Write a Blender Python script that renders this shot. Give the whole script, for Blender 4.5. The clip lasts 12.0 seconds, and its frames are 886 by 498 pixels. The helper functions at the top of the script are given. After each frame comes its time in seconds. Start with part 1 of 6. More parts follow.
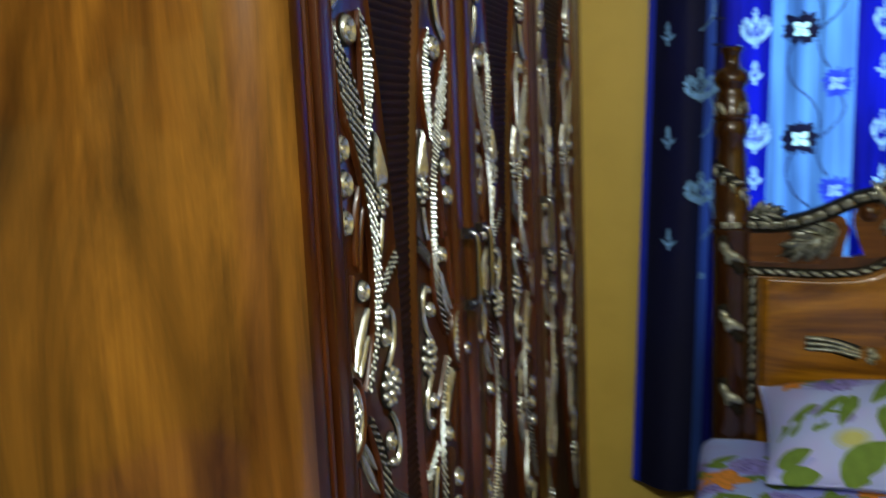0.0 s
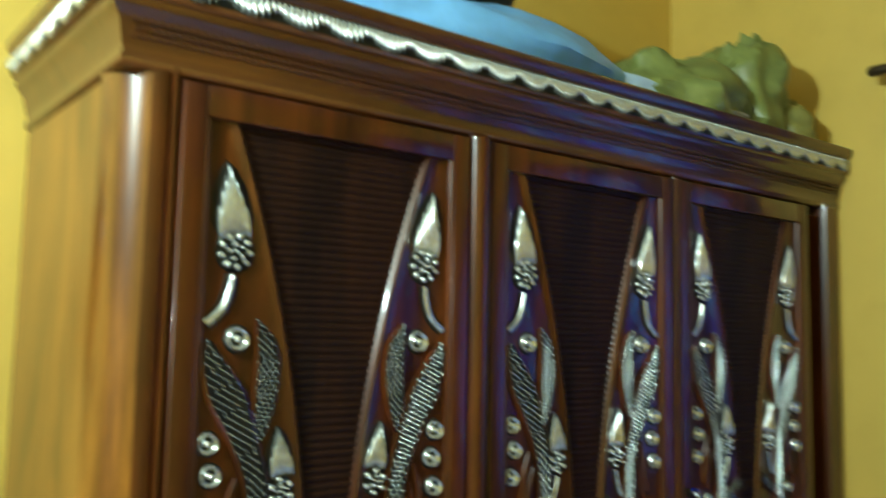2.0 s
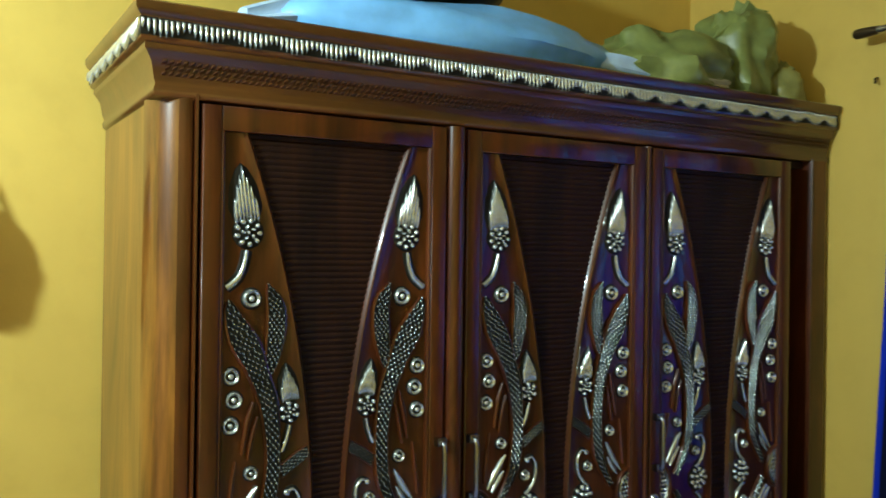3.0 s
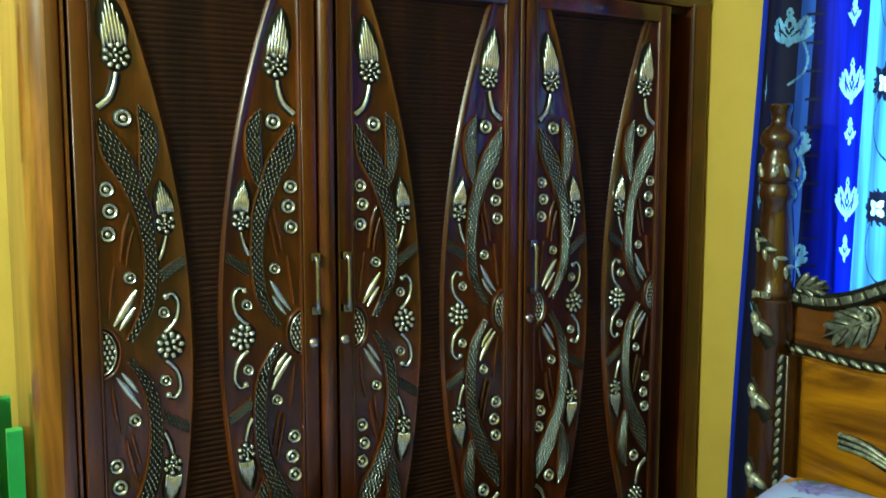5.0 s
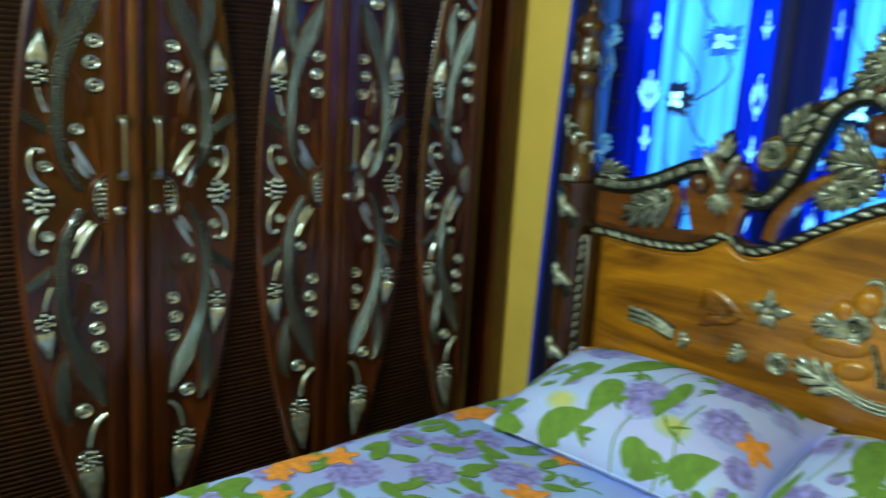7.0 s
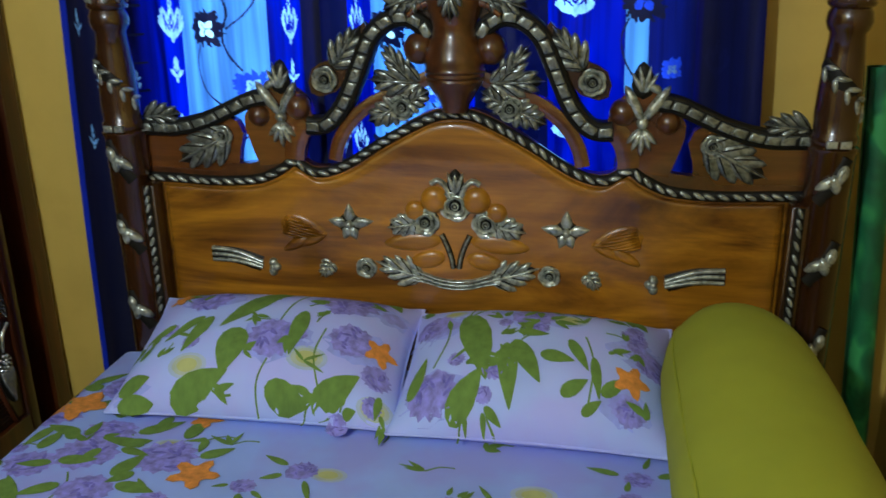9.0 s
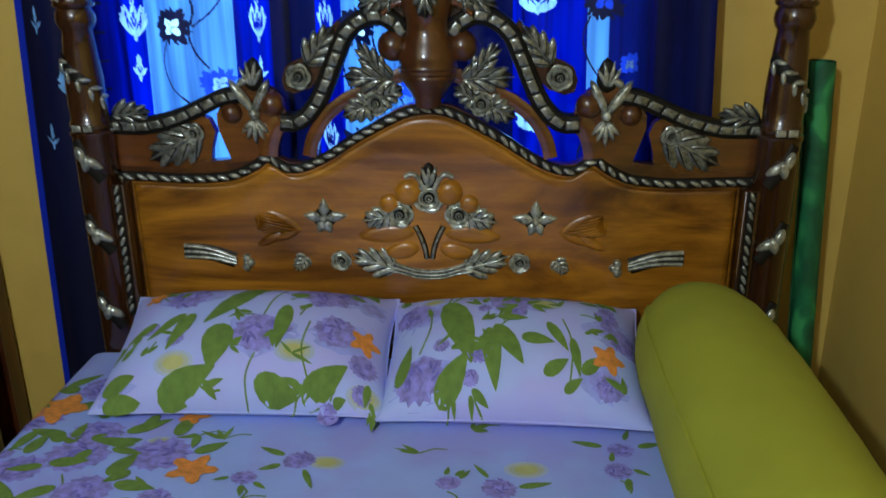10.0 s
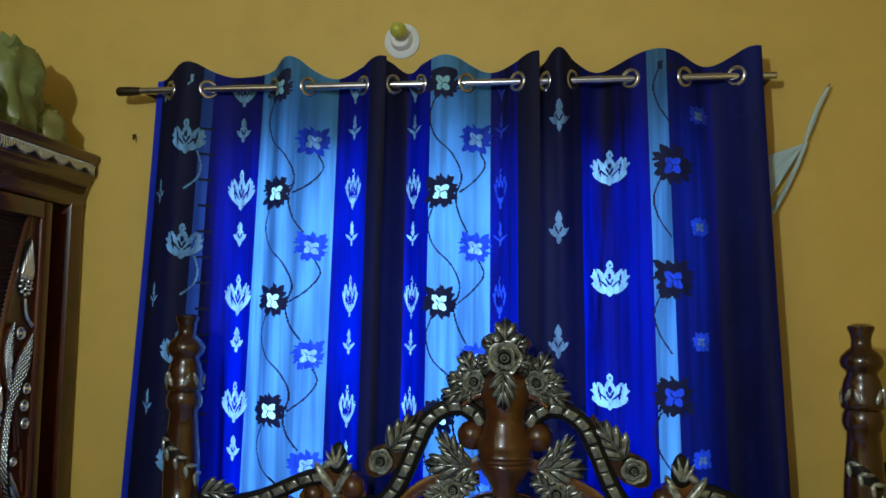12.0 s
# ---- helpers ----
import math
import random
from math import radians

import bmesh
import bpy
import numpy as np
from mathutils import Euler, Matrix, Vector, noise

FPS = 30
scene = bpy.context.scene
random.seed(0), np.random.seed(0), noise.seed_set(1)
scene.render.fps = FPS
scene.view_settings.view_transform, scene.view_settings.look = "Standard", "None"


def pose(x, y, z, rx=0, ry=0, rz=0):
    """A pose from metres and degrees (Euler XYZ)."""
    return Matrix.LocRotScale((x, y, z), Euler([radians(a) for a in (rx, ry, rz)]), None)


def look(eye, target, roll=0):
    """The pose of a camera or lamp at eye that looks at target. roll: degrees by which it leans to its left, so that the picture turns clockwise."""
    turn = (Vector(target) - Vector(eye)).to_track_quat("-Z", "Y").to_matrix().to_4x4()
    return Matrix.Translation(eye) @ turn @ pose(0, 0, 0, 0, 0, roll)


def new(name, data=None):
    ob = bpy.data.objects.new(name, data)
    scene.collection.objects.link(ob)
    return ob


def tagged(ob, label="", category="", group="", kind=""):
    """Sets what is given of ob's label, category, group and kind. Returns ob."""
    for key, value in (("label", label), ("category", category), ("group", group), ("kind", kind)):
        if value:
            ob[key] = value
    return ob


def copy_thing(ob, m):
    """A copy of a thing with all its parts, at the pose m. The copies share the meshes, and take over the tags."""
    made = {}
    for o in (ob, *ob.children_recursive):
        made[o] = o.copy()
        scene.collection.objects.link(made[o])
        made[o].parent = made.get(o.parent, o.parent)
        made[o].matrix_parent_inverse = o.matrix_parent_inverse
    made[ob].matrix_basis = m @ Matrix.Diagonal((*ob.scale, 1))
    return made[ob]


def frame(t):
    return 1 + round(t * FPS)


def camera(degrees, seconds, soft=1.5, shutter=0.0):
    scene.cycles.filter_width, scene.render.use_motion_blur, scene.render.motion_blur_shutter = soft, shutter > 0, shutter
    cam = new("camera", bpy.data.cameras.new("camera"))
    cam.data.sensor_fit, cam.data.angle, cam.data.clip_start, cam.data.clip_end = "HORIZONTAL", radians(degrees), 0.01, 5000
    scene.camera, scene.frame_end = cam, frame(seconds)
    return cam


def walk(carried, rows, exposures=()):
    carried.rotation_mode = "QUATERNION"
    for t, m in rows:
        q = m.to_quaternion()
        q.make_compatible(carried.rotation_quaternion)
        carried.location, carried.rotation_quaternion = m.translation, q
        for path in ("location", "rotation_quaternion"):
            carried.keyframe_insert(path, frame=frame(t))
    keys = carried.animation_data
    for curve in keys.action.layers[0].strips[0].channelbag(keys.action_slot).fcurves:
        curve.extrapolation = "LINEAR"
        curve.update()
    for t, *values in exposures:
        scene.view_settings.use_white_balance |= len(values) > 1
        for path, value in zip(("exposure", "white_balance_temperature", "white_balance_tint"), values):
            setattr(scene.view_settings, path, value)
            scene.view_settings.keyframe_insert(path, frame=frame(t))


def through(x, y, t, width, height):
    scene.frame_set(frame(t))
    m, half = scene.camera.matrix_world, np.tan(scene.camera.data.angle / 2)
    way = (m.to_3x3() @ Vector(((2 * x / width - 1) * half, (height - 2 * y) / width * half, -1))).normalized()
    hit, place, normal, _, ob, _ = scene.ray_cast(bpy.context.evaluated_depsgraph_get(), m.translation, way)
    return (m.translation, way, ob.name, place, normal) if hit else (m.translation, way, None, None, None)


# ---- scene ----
cam = camera(54.1, 12.0, shutter=0.5)
PATH = [
    (0, (0.461, 0.663, 1.476), (-0.186, 2.534, 1.195), -2.4),
    (0.2, (0.549, 0.706, 1.49), (-0.275, 2.504, 1.252), -3.4),
    (0.5, (0.681, 0.77, 1.51), (-0.294, 2.508, 1.343), -2.0),
    (0.7, (0.744, 0.808, 1.517), (-0.337, 2.474, 1.392), 0.7),
    (1, (0.839, 0.864, 1.528), (-0.472, 2.368, 1.382), -2.8),
    (1.2, (0.892, 0.926, 1.559), (-0.447, 2.405, 1.465), -2.8),
    (1.5, (0.971, 1.02, 1.605), (-0.45, 2.427, 1.646), 0.4),
    (1.7, (1.05, 1.068, 1.608), (-0.402, 2.429, 1.762), 2.0),
    (2, (1.168, 1.139, 1.612), (-0.402, 2.362, 1.809), 1.2),
    (2.2, (1.273, 1.145, 1.645), (-0.429, 2.155, 1.87), 1.5),
    (2.5, (1.43, 1.154, 1.694), (-0.363, 2.036, 1.751), 2.0),
    (2.7, (1.5, 1.154, 1.694), (-0.254, 2.106, 1.776), 1.5),
    (3, (1.606, 1.153, 1.694), (-0.117, 2.168, 1.701), 0.8),
    (3.5, (1.775, 1.184, 1.618), (0.059, 2.212, 1.628), 0.4),
    (5.5, (1.894, 1.334, 1.492), (0.209, 2.377, 1.225), 1.1),
    (5.7, (1.899, 1.336, 1.474), (0.224, 2.394, 1.201), 1.8),
    (6, (1.906, 1.338, 1.447), (0.253, 2.411, 1.106), 1.8),
    (6.2, (1.906, 1.34, 1.434), (0.292, 2.466, 1.077), 2.5),
    (6.5, (1.907, 1.344, 1.414), (0.304, 2.479, 1.034), 2.8),
    (6.8, (1.902, 1.322, 1.422), (0.375, 2.542, 1.017), 4.0),
    (7, (1.898, 1.307, 1.427), (0.471, 2.651, 1.032), 3.4),
    (7.2, (1.874, 1.268, 1.422), (0.59, 2.74, 1.051), 4.8),
    (7.5, (1.839, 1.21, 1.414), (0.739, 2.846, 1.078), 4.2),
    (9.5, (1.514, 1.185, 1.638), (1.327, 3.039, 0.91), -0.7),
    (10, (1.441, 1.106, 1.628), (1.323, 2.978, 0.934), -0.4),
    (10.5, (1.414, 1.038, 1.632), (1.278, 2.987, 1.205), -0.4),
    (11, (1.409, 1.015, 1.687), (1.23, 3.001, 1.532), -0.4),
    (11.5, (1.463, 1.01, 1.691), (1.166, 2.986, 1.77), 0.4),
    (12, (1.433, 1.001, 1.638), (1.145, 2.973, 1.814), 0.9),
]
EXPOSURES = [(0.0, -0.05, 6400, 24), (0.5, -0.05, 6350, 15), (1.0, 0.4, 6050, 4), (1.5, 0.7, 5900, -4), (2.0, 0.72, 5650, 2), (2.5, 0.45, 5400, 10), (3.5, 0.65, 5650, 7), (5.5, 1.05, 6150, -12), (6.5, 1.1, 5800, -7), (7.5, 0.5, 5650, -1), (9.3, 0.17, 5550, 29), (10.1, 0.08, 5500, 30), (10.5, 0.04, 5850, 23), (11.2, -0.15, 5850, 22), (12.0, -0.15, 5650, 26)]
walk(cam, [(t, look(eye, target, roll)) for t, eye, target, roll in PATH], EXPOSURES)

# ---------------------------------------------------------------- light
WINDOW = (0.40, 1.74, 0.85, 2.12)      # x0, x1, z0, z1 of the opening in the north wall
world = bpy.data.worlds.new("world")
world.use_nodes = True
scene.world = world
wn = world.node_tree.nodes
sky = wn.new("ShaderNodeTexSky")
sky.sky_type, sky.sun_disc, sky.sun_elevation, sky.sun_rotation = "NISHITA", False, radians(48), radians(160)
world.node_tree.links.new(sky.outputs[0], wn["Background"].inputs[0])
wn["Background"].inputs[1].default_value = 0.12


def lamp(name, kind, m, energy, colour, **more):
    data = bpy.data.lights.new(name, kind)
    data.energy, data.color = energy, colour
    if kind == "AREA":
        data.shape, data.size, data.size_y = "RECTANGLE", more["size"], more["size_y"]
    else:
        data.shadow_soft_size = more["size"]
    ob = new(name, data)
    ob.matrix_world = m
    return ob


# daylight in the window's opening, and the room's one bulb high on the south wall
lamp("window_daylight", "AREA", look((1.07, 3.625, 1.485), (1.07, 0.0, 1.485)), 23, (0.72, 0.88, 1.0), size=1.34, size_y=1.25)
lamp("room_bulb", "POINT", pose(0.60, 0.08, 2.50), 140, (0.86, 1.0, 0.86), size=0.05)

# ---------------------------------------------------------------- materials
def shader(name):
    mat = bpy.data.materials.new(name)
    mat.use_nodes = True
    return mat, mat.node_tree.nodes, mat.node_tree.links, mat.node_tree.nodes["Principled BSDF"]


def ramp(nodes, links, source, stops):
    r = nodes.new("ShaderNodeValToRGB")
    while len(r.color_ramp.elements) < len(stops):
        r.color_ramp.elements.new(0.5)
    for e, (p, c) in zip(r.color_ramp.elements, stops):
        e.position, e.color = p, (*c, 1)
    links.new(source, r.inputs[0])
    return r.outputs[0]


def noise_of(nodes, links, scale, detail=3.0, stretch=(1, 1, 1), rough=0.55, distortion=0.0):
    tc, mp, n = nodes.new("ShaderNodeTexCoord"), nodes.new("ShaderNodeMapping"), nodes.new("ShaderNodeTexNoise")
    mp.inputs["Scale"].default_value = stretch
    n.inputs["Scale"].default_value, n.inputs["Detail"].default_value = scale, detail
    n.inputs["Roughness"].default_value, n.inputs["Distortion"].default_value = rough, distortion
    links.new(tc.outputs["Object"], mp.inputs[0])
    links.new(mp.outputs[0], n.inputs["Vector"])
    return n.outputs["Fac"]


def bump(nodes, links, bsdf, height, strength, distance=0.01):
    b = nodes.new("ShaderNodeBump")
    b.inputs["Strength"].default_value, b.inputs["Distance"].default_value = strength, distance
    links.new(height, b.inputs["Height"])
    links.new(b.outputs[0], bsdf.inputs["Normal"])


def mix(nodes, links, fac, a, b, kind="MIX"):
    m = nodes.new("ShaderNodeMix")
    m.data_type, m.blend_type = "RGBA", kind
    for value, slot in ((fac, 0), (a, 6), (b, 7)):
        if isinstance(value, (int, float)):
            m.inputs[slot].default_value = value
        elif isinstance(value, tuple):
            m.inputs[slot].default_value = (*value, 1)
        else:
            links.new(value, m.inputs[slot])
    return m.outputs[2]


def wood(name, dark, light, along="z", rough=0.3, coat=0.6, coat_rough=0.08, fine=1.0, blotch=1.0, shine=0.5):
    """Lacquered wood: long grain along one axis, broad figure and fine pores."""
    mat, nodes, links, b = shader(name)
    lo, hi = 0.9, 5.0
    st = {"x": (lo, hi, hi), "y": (hi, lo, hi), "z": (hi, hi, lo)}[along]
    broad = noise_of(nodes, links, 1.2, 5, st, 0.62, 2.4)
    st2 = tuple(v * (0.7 if v == lo else 5.0) for v in st)
    grain = noise_of(nodes, links, 2.2 * fine, 3, st2, 0.7, 0.3)
    cloud = noise_of(nodes, links, 2.4, 3, tuple(0.8 if v == lo else 2.2 for v in st), 0.5, 0.8)
    c = ramp(nodes, links, broad, [(0.28, dark), (0.5, tuple((p + q) / 2 for p, q in zip(dark, light))), (0.72, light)])
    g = ramp(nodes, links, grain, [(0.35, (0.82, 0.79, 0.74)), (0.62, (1.04, 1.03, 1.02))])
    k = ramp(nodes, links, cloud, [(0.3, tuple(1 - blotch * v for v in (0.38, 0.42, 0.45))), (0.5, (0.96, 0.95, 0.94)), (0.7, tuple(1 + blotch * v for v in (0.12, 0.12, 0.10)))])
    c = mix(nodes, links, 1.0, mix(nodes, links, 1.0, c, g, "MULTIPLY"), k, "MULTIPLY")
    links.new(c, b.inputs["Base Color"])
    b.inputs["Roughness"].default_value = rough
    b.inputs["Coat Weight"].default_value, b.inputs["Coat Roughness"].default_value = coat, coat_rough
    b.inputs["Specular IOR Level"].default_value = shine
    bump(nodes, links, b, grain, 0.06, 0.003)
    return mat


def plain(name, colour, rough=0.5, metal=0.0, vary=0.12, scale=14.0, relief=0.05, coat=0.0, sheen=0.0):
    mat, nodes, links, b = shader(name)
    n = noise_of(nodes, links, scale, 4)
    c = ramp(nodes, links, n, [(0.3, tuple(v * (1 - vary) for v in colour)), (0.7, tuple(min(1, v * (1 + vary)) for v in colour))])
    links.new(c, b.inputs["Base Color"])
    b.inputs["Roughness"].default_value, b.inputs["Metallic"].default_value = rough, metal
    b.inputs["Coat Weight"].default_value, b.inputs["Sheen Weight"].default_value = coat, sheen
    if relief:
        bump(nodes, links, b, n, relief, 0.004)
    return mat


def cloth(name, colour, through, vary=0.15, weave=260.0, scale=9.0, rough=0.75, fold_shade=0.0, other=None):
    """Thin woven cloth: part of the light goes through it."""
    mat, nodes, links, b = shader(name)
    n = noise_of(nodes, links, scale, 3, (1, 1, 0.35))
    w = noise_of(nodes, links, weave, 1)
    c = ramp(nodes, links, n, [(0.3, tuple(v * (1 - vary) for v in colour)), (0.7, tuple(min(1, v * (1 + vary)) for v in colour))])
    if other:
        c = mix(nodes, links, ramp(nodes, links, noise_of(nodes, links, 6, 3), [(0.42, (0, 0, 0)), (0.62, (1, 1, 1))]), c, other)
    # upright dark streaks: the shade of hanging folds, put into the colour
    if fold_shade:
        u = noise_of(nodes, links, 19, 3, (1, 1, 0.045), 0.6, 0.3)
        c = mix(nodes, links, 1.0, c, ramp(nodes, links, u, [(0.34, (1 - fold_shade,) * 3), (0.58, (1, 1, 1))]), "MULTIPLY")
    links.new(c, b.inputs["Base Color"])
    b.inputs["Roughness"].default_value = rough
    bump(nodes, links, b, w, 0.15, 0.001)
    t = nodes.new("ShaderNodeBsdfTranslucent")
    links.new(c, t.inputs[0])
    m = nodes.new("ShaderNodeMixShader")
    m.inputs[0].default_value = through
    links.new(b.outputs[0], m.inputs[1])
    links.new(t.outputs[0], m.inputs[2])
    links.new(m.outputs[0], nodes["Material Output"].inputs[0])
    return mat


def wall_paint(name, colour):
    mat, nodes, links, b = shader(name)
    big, mid, fine = noise_of(nodes, links, 1.3, 4), noise_of(nodes, links, 9, 4), noise_of(nodes, links, 120, 2)
    c = ramp(nodes, links, big, [(0.3, tuple(v * 0.93 for v in colour)), (0.7, tuple(v * 1.04 for v in colour))])
    k = ramp(nodes, links, mid, [(0.25, (0.93, 0.92, 0.9)), (0.5, (1, 1, 1)), (0.75, (1.03, 1.03, 1.03))])
    links.new(mix(nodes, links, 1.0, c, k, "MULTIPLY"), b.inputs["Base Color"])
    b.inputs["Roughness"].default_value = 0.62
    bump(nodes, links, b, mix(nodes, links, 0.35, mid, fine), 0.12, 0.006)
    return mat


PAINT = wall_paint("ochre_wall_paint", (0.60, 0.415, 0.070))
# unseen ceiling, its dull grey set to hold down the room's bounce
CEILING = wall_paint("dull_unseen_ceiling", (0.46, 0.43, 0.36))
# unseen floor, its dark red chosen so little light bounces up the doors
FLOOR = plain("dark_unseen_floor", (0.10, 0.045, 0.03), 0.45, scale=5)
SIDE_WOOD = wood("golden_side_wood", (0.042, 0.010, 0.002), (0.30, 0.125, 0.015), "z", 0.30, 0.6, 0.06, 0.8, 1.15)
DOOR_WOOD = wood("red_brown_door_wood", (0.020, 0.0045, 0.001), (0.112, 0.027, 0.0035), "z", 0.30, 0.55, 0.05, shine=0.3)
REED_WOOD = wood("dark_reeded_wood", (0.010, 0.0032, 0.001), (0.033, 0.010, 0.0026), "z", 0.60, 0.0, 0.15, shine=0.2)
CORNICE_WOOD = wood("brown_cornice_wood", (0.042, 0.013, 0.003), (0.115, 0.039, 0.007), "y", 0.28, 0.7, 0.08)
BED_WOOD = wood("orange_brown_bed_wood", (0.080, 0.022, 0.001), (0.50, 0.215, 0.004), "x", 0.30, 0.55, 0.05, 1.0, 1.1)
POST_WOOD = wood("brown_post_wood", (0.022, 0.007, 0.002), (0.062, 0.022, 0.004), "z", 0.24, 0.7, 0.04)
SILVER = plain("aged_silver_gilt", (0.60, 0.63, 0.59), 0.22, 0.80, 0.3, 90, 0.2, 0.2)


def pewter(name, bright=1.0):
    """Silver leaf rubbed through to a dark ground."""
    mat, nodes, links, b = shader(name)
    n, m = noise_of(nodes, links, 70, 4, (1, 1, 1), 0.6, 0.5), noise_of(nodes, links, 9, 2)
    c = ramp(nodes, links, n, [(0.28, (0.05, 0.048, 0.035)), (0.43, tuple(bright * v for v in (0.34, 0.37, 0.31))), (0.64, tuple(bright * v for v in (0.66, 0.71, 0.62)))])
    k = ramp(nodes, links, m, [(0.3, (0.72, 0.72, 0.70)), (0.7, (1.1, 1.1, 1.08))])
    links.new(mix(nodes, links, 1.0, c, k, "MULTIPLY"), b.inputs["Base Color"])
    b.inputs["Metallic"].default_value, b.inputs["Roughness"].default_value = 0.55, 0.28
    b.inputs["Coat Weight"].default_value, b.inputs["Coat Roughness"].default_value = 0.6, 0.08
    bump(nodes, links, b, n, 0.35, 0.003)
    return mat


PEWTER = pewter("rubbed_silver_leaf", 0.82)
# the same leaf at about half the brightness, for rails, scrolls and crest leaves
DARK_LEAF = pewter("darker_silver_leaf", 0.44)
PATINA = plain("black_patina", (0.009, 0.008, 0.005), 0.55, 0.0, 0.3, 60, 0.1)
PATINA.node_tree.nodes["Principled BSDF"].inputs["Specular IOR Level"].default_value = 0.2
STEEL = plain("brushed_steel", (0.55, 0.55, 0.56), 0.25, 1.0, 0.08, 40, 0.02)


# ---------------------------------------------------------------- geometry tools
class Geo:
    """Gathers faces in a plane's own coordinates (a, b, height); place() turns them into the world."""

    def __init__(self, place=None):
        self.v, self.f, self.m = [], [], []
        self.place = place or (lambda a, b, n: (a, b, n))

    def add(self, verts, faces, mat=0):
        k = len(self.v)
        self.v += [tuple(self.place(*p)) for p in verts]
        self.f += [tuple(k + i for i in face) for face in faces]
        self.m += [mat] * len(faces)
        return self

    def rings(self, rows, closed=True, cap=False, mat=0):
        """Skins rows of equal length."""
        w = len(rows[0])
        verts = [p for row in rows for p in row]
        faces = []
        for r in range(len(rows) - 1):
            for i in range(w if closed else w - 1):
                j = (i + 1) % w
                faces.append((r * w + i, r * w + j, (r + 1) * w + j, (r + 1) * w + i))
        if cap:
            faces += [tuple(range(w))[::-1], tuple((len(rows) - 1) * w + i for i in range(w))]
        return self.add(verts, faces, mat)

    def dome(self, pts, h, base=0.0, soft=((1, 0), (0.94, 0.45), (0.72, 0.85), (0.35, 1)), mat=0):
        """A raised shape with rounded flanks over an outline."""
        ca, cb = sum(p[0] for p in pts) / len(pts), sum(p[1] for p in pts) / len(pts)
        rows = [[(ca + (a - ca) * s, cb + (b - cb) * s, base + h * n) for a, b in pts] for s, n in soft]
        k = len(rows[0])
        verts = [p for row in rows for p in row] + [(ca, cb, base + h * soft[-1][1])]
        faces = [(r * k + i, r * k + (i + 1) % k, (r + 1) * k + (i + 1) % k, (r + 1) * k + i) for r in range(len(rows) - 1) for i in range(k)]
        faces += [((len(rows) - 1) * k + i, (len(rows) - 1) * k + (i + 1) % k, len(verts) - 1) for i in range(k)]
        return self.add(verts, faces, mat)

    def petal(self, a, b, turn, length, width, h, base=0.0, point=0.6, n=10, mat=0):
        """A leaf or petal that starts at (a, b) and runs in the direction of turn (radians)."""
        c, s = math.cos(turn), math.sin(turn)
        pts = []
        for i in range(n):
            t = 2 * math.pi * i / n
            x = (1 - math.cos(t)) / 2
            y = math.sin(t) / 2 * width * (1 - point * x * x * 0.9)
            pts.append((a + c * x * length - s * y, b + s * x * length + c * y))
        return self.dome(pts, h, base, mat=mat)

    def disc(self, a, b, r, h, base=0.0, n=12, mat=0):
        return self.dome([(a + r * math.cos(2 * math.pi * i / n), b + r * math.sin(2 * math.pi * i / n)) for i in range(n)], h, base, mat=mat)

    def ring(self, a, b, r, h, n=14, base=0.0):
        """A turned boss: rim, groove and a bead in the middle."""
        prof = [(1.0, 0), (0.98, 0.55), (0.82, 0.95), (0.66, 0.75), (0.5, 0.1), (0.36, 0.12), (0.3, 0.7), (0.14, 0.95), (0.02, 1.0)]
        rows = [[(a + r * s * math.cos(2 * math.pi * i / n), b + r * s * math.sin(2 * math.pi * i / n), base + h * k) for i in range(n)] for s, k in prof]
        return self.rings(rows, cap=True)

    def ribbon(self, path, widths, h, base=0.0, profile=((-0.5, 0), (-0.42, 0.6), (-0.2, 0.95), (0, 1), (0.2, 0.95), (0.42, 0.6), (0.5, 0)), mat=0):
        """A band with the given cross-section along a path in the plane."""
        rows = []
        for i, (a, b) in enumerate(path):
            p, q = path[max(i - 1, 0)], path[min(i + 1, len(path) - 1)]
            da, db = q[0] - p[0], q[1] - p[1]
            d = math.hypot(da, db) or 1e-9
            w = widths[i] if isinstance(widths, (list, tuple)) else widths
            rows.append([(a - db / d * w * s, b + da / d * w * s, base + h * k) for s, k in profile])
        return self.rings(rows, closed=False, mat=mat)

    def slab(self, pts, n0, n1, mat=0):
        """A flat board with the given outline."""
        k = len(pts)
        verts = [(a, b, n0) for a, b in pts] + [(a, b, n1) for a, b in pts]
        faces = [(i, (i + 1) % k, k + (i + 1) % k, k + i) for i in range(k)] + [tuple(range(k))[::-1], tuple(range(k, 2 * k))]
        return self.add(verts, faces, mat)

    def box(self, a0, a1, b0, b1, n0, n1, bevel=0.0, mat=0):
        if bevel <= 0:
            return self.slab([(a0, b0), (a1, b0), (a1, b1), (a0, b1)], n0, n1, mat)
        e = bevel
        outer = [(a0, b0), (a1, b0), (a1, b1), (a0, b1)]
        inner = [(a0 + e, b0 + e), (a1 - e, b0 + e), (a1 - e, b1 - e), (a0 + e, b1 - e)]
        mid = [(a0 + e * 0.3, b0 + e * 0.3), (a1 - e * 0.3, b0 + e * 0.3), (a1 - e * 0.3, b1 - e * 0.3), (a0 + e * 0.3, b1 - e * 0.3)]
        rows = [[(*p, n0) for p in outer], [(*p, n1 - e) for p in outer], [(*p, n1 - e * 0.3) for p in mid], [(*p, n1) for p in inner]]
        return self.rings(rows, cap=True, mat=mat)

    def lathe(self, prof, a, b, n=20, mat=0):
        """A turned piece on an upright axis at (a, b) of the first two coordinates; prof: (radius, height)."""
        rows = [[(a + r * math.cos(2 * math.pi * i / n), b + r * math.sin(2 * math.pi * i / n), z) for i in range(n)] for r, z in prof]
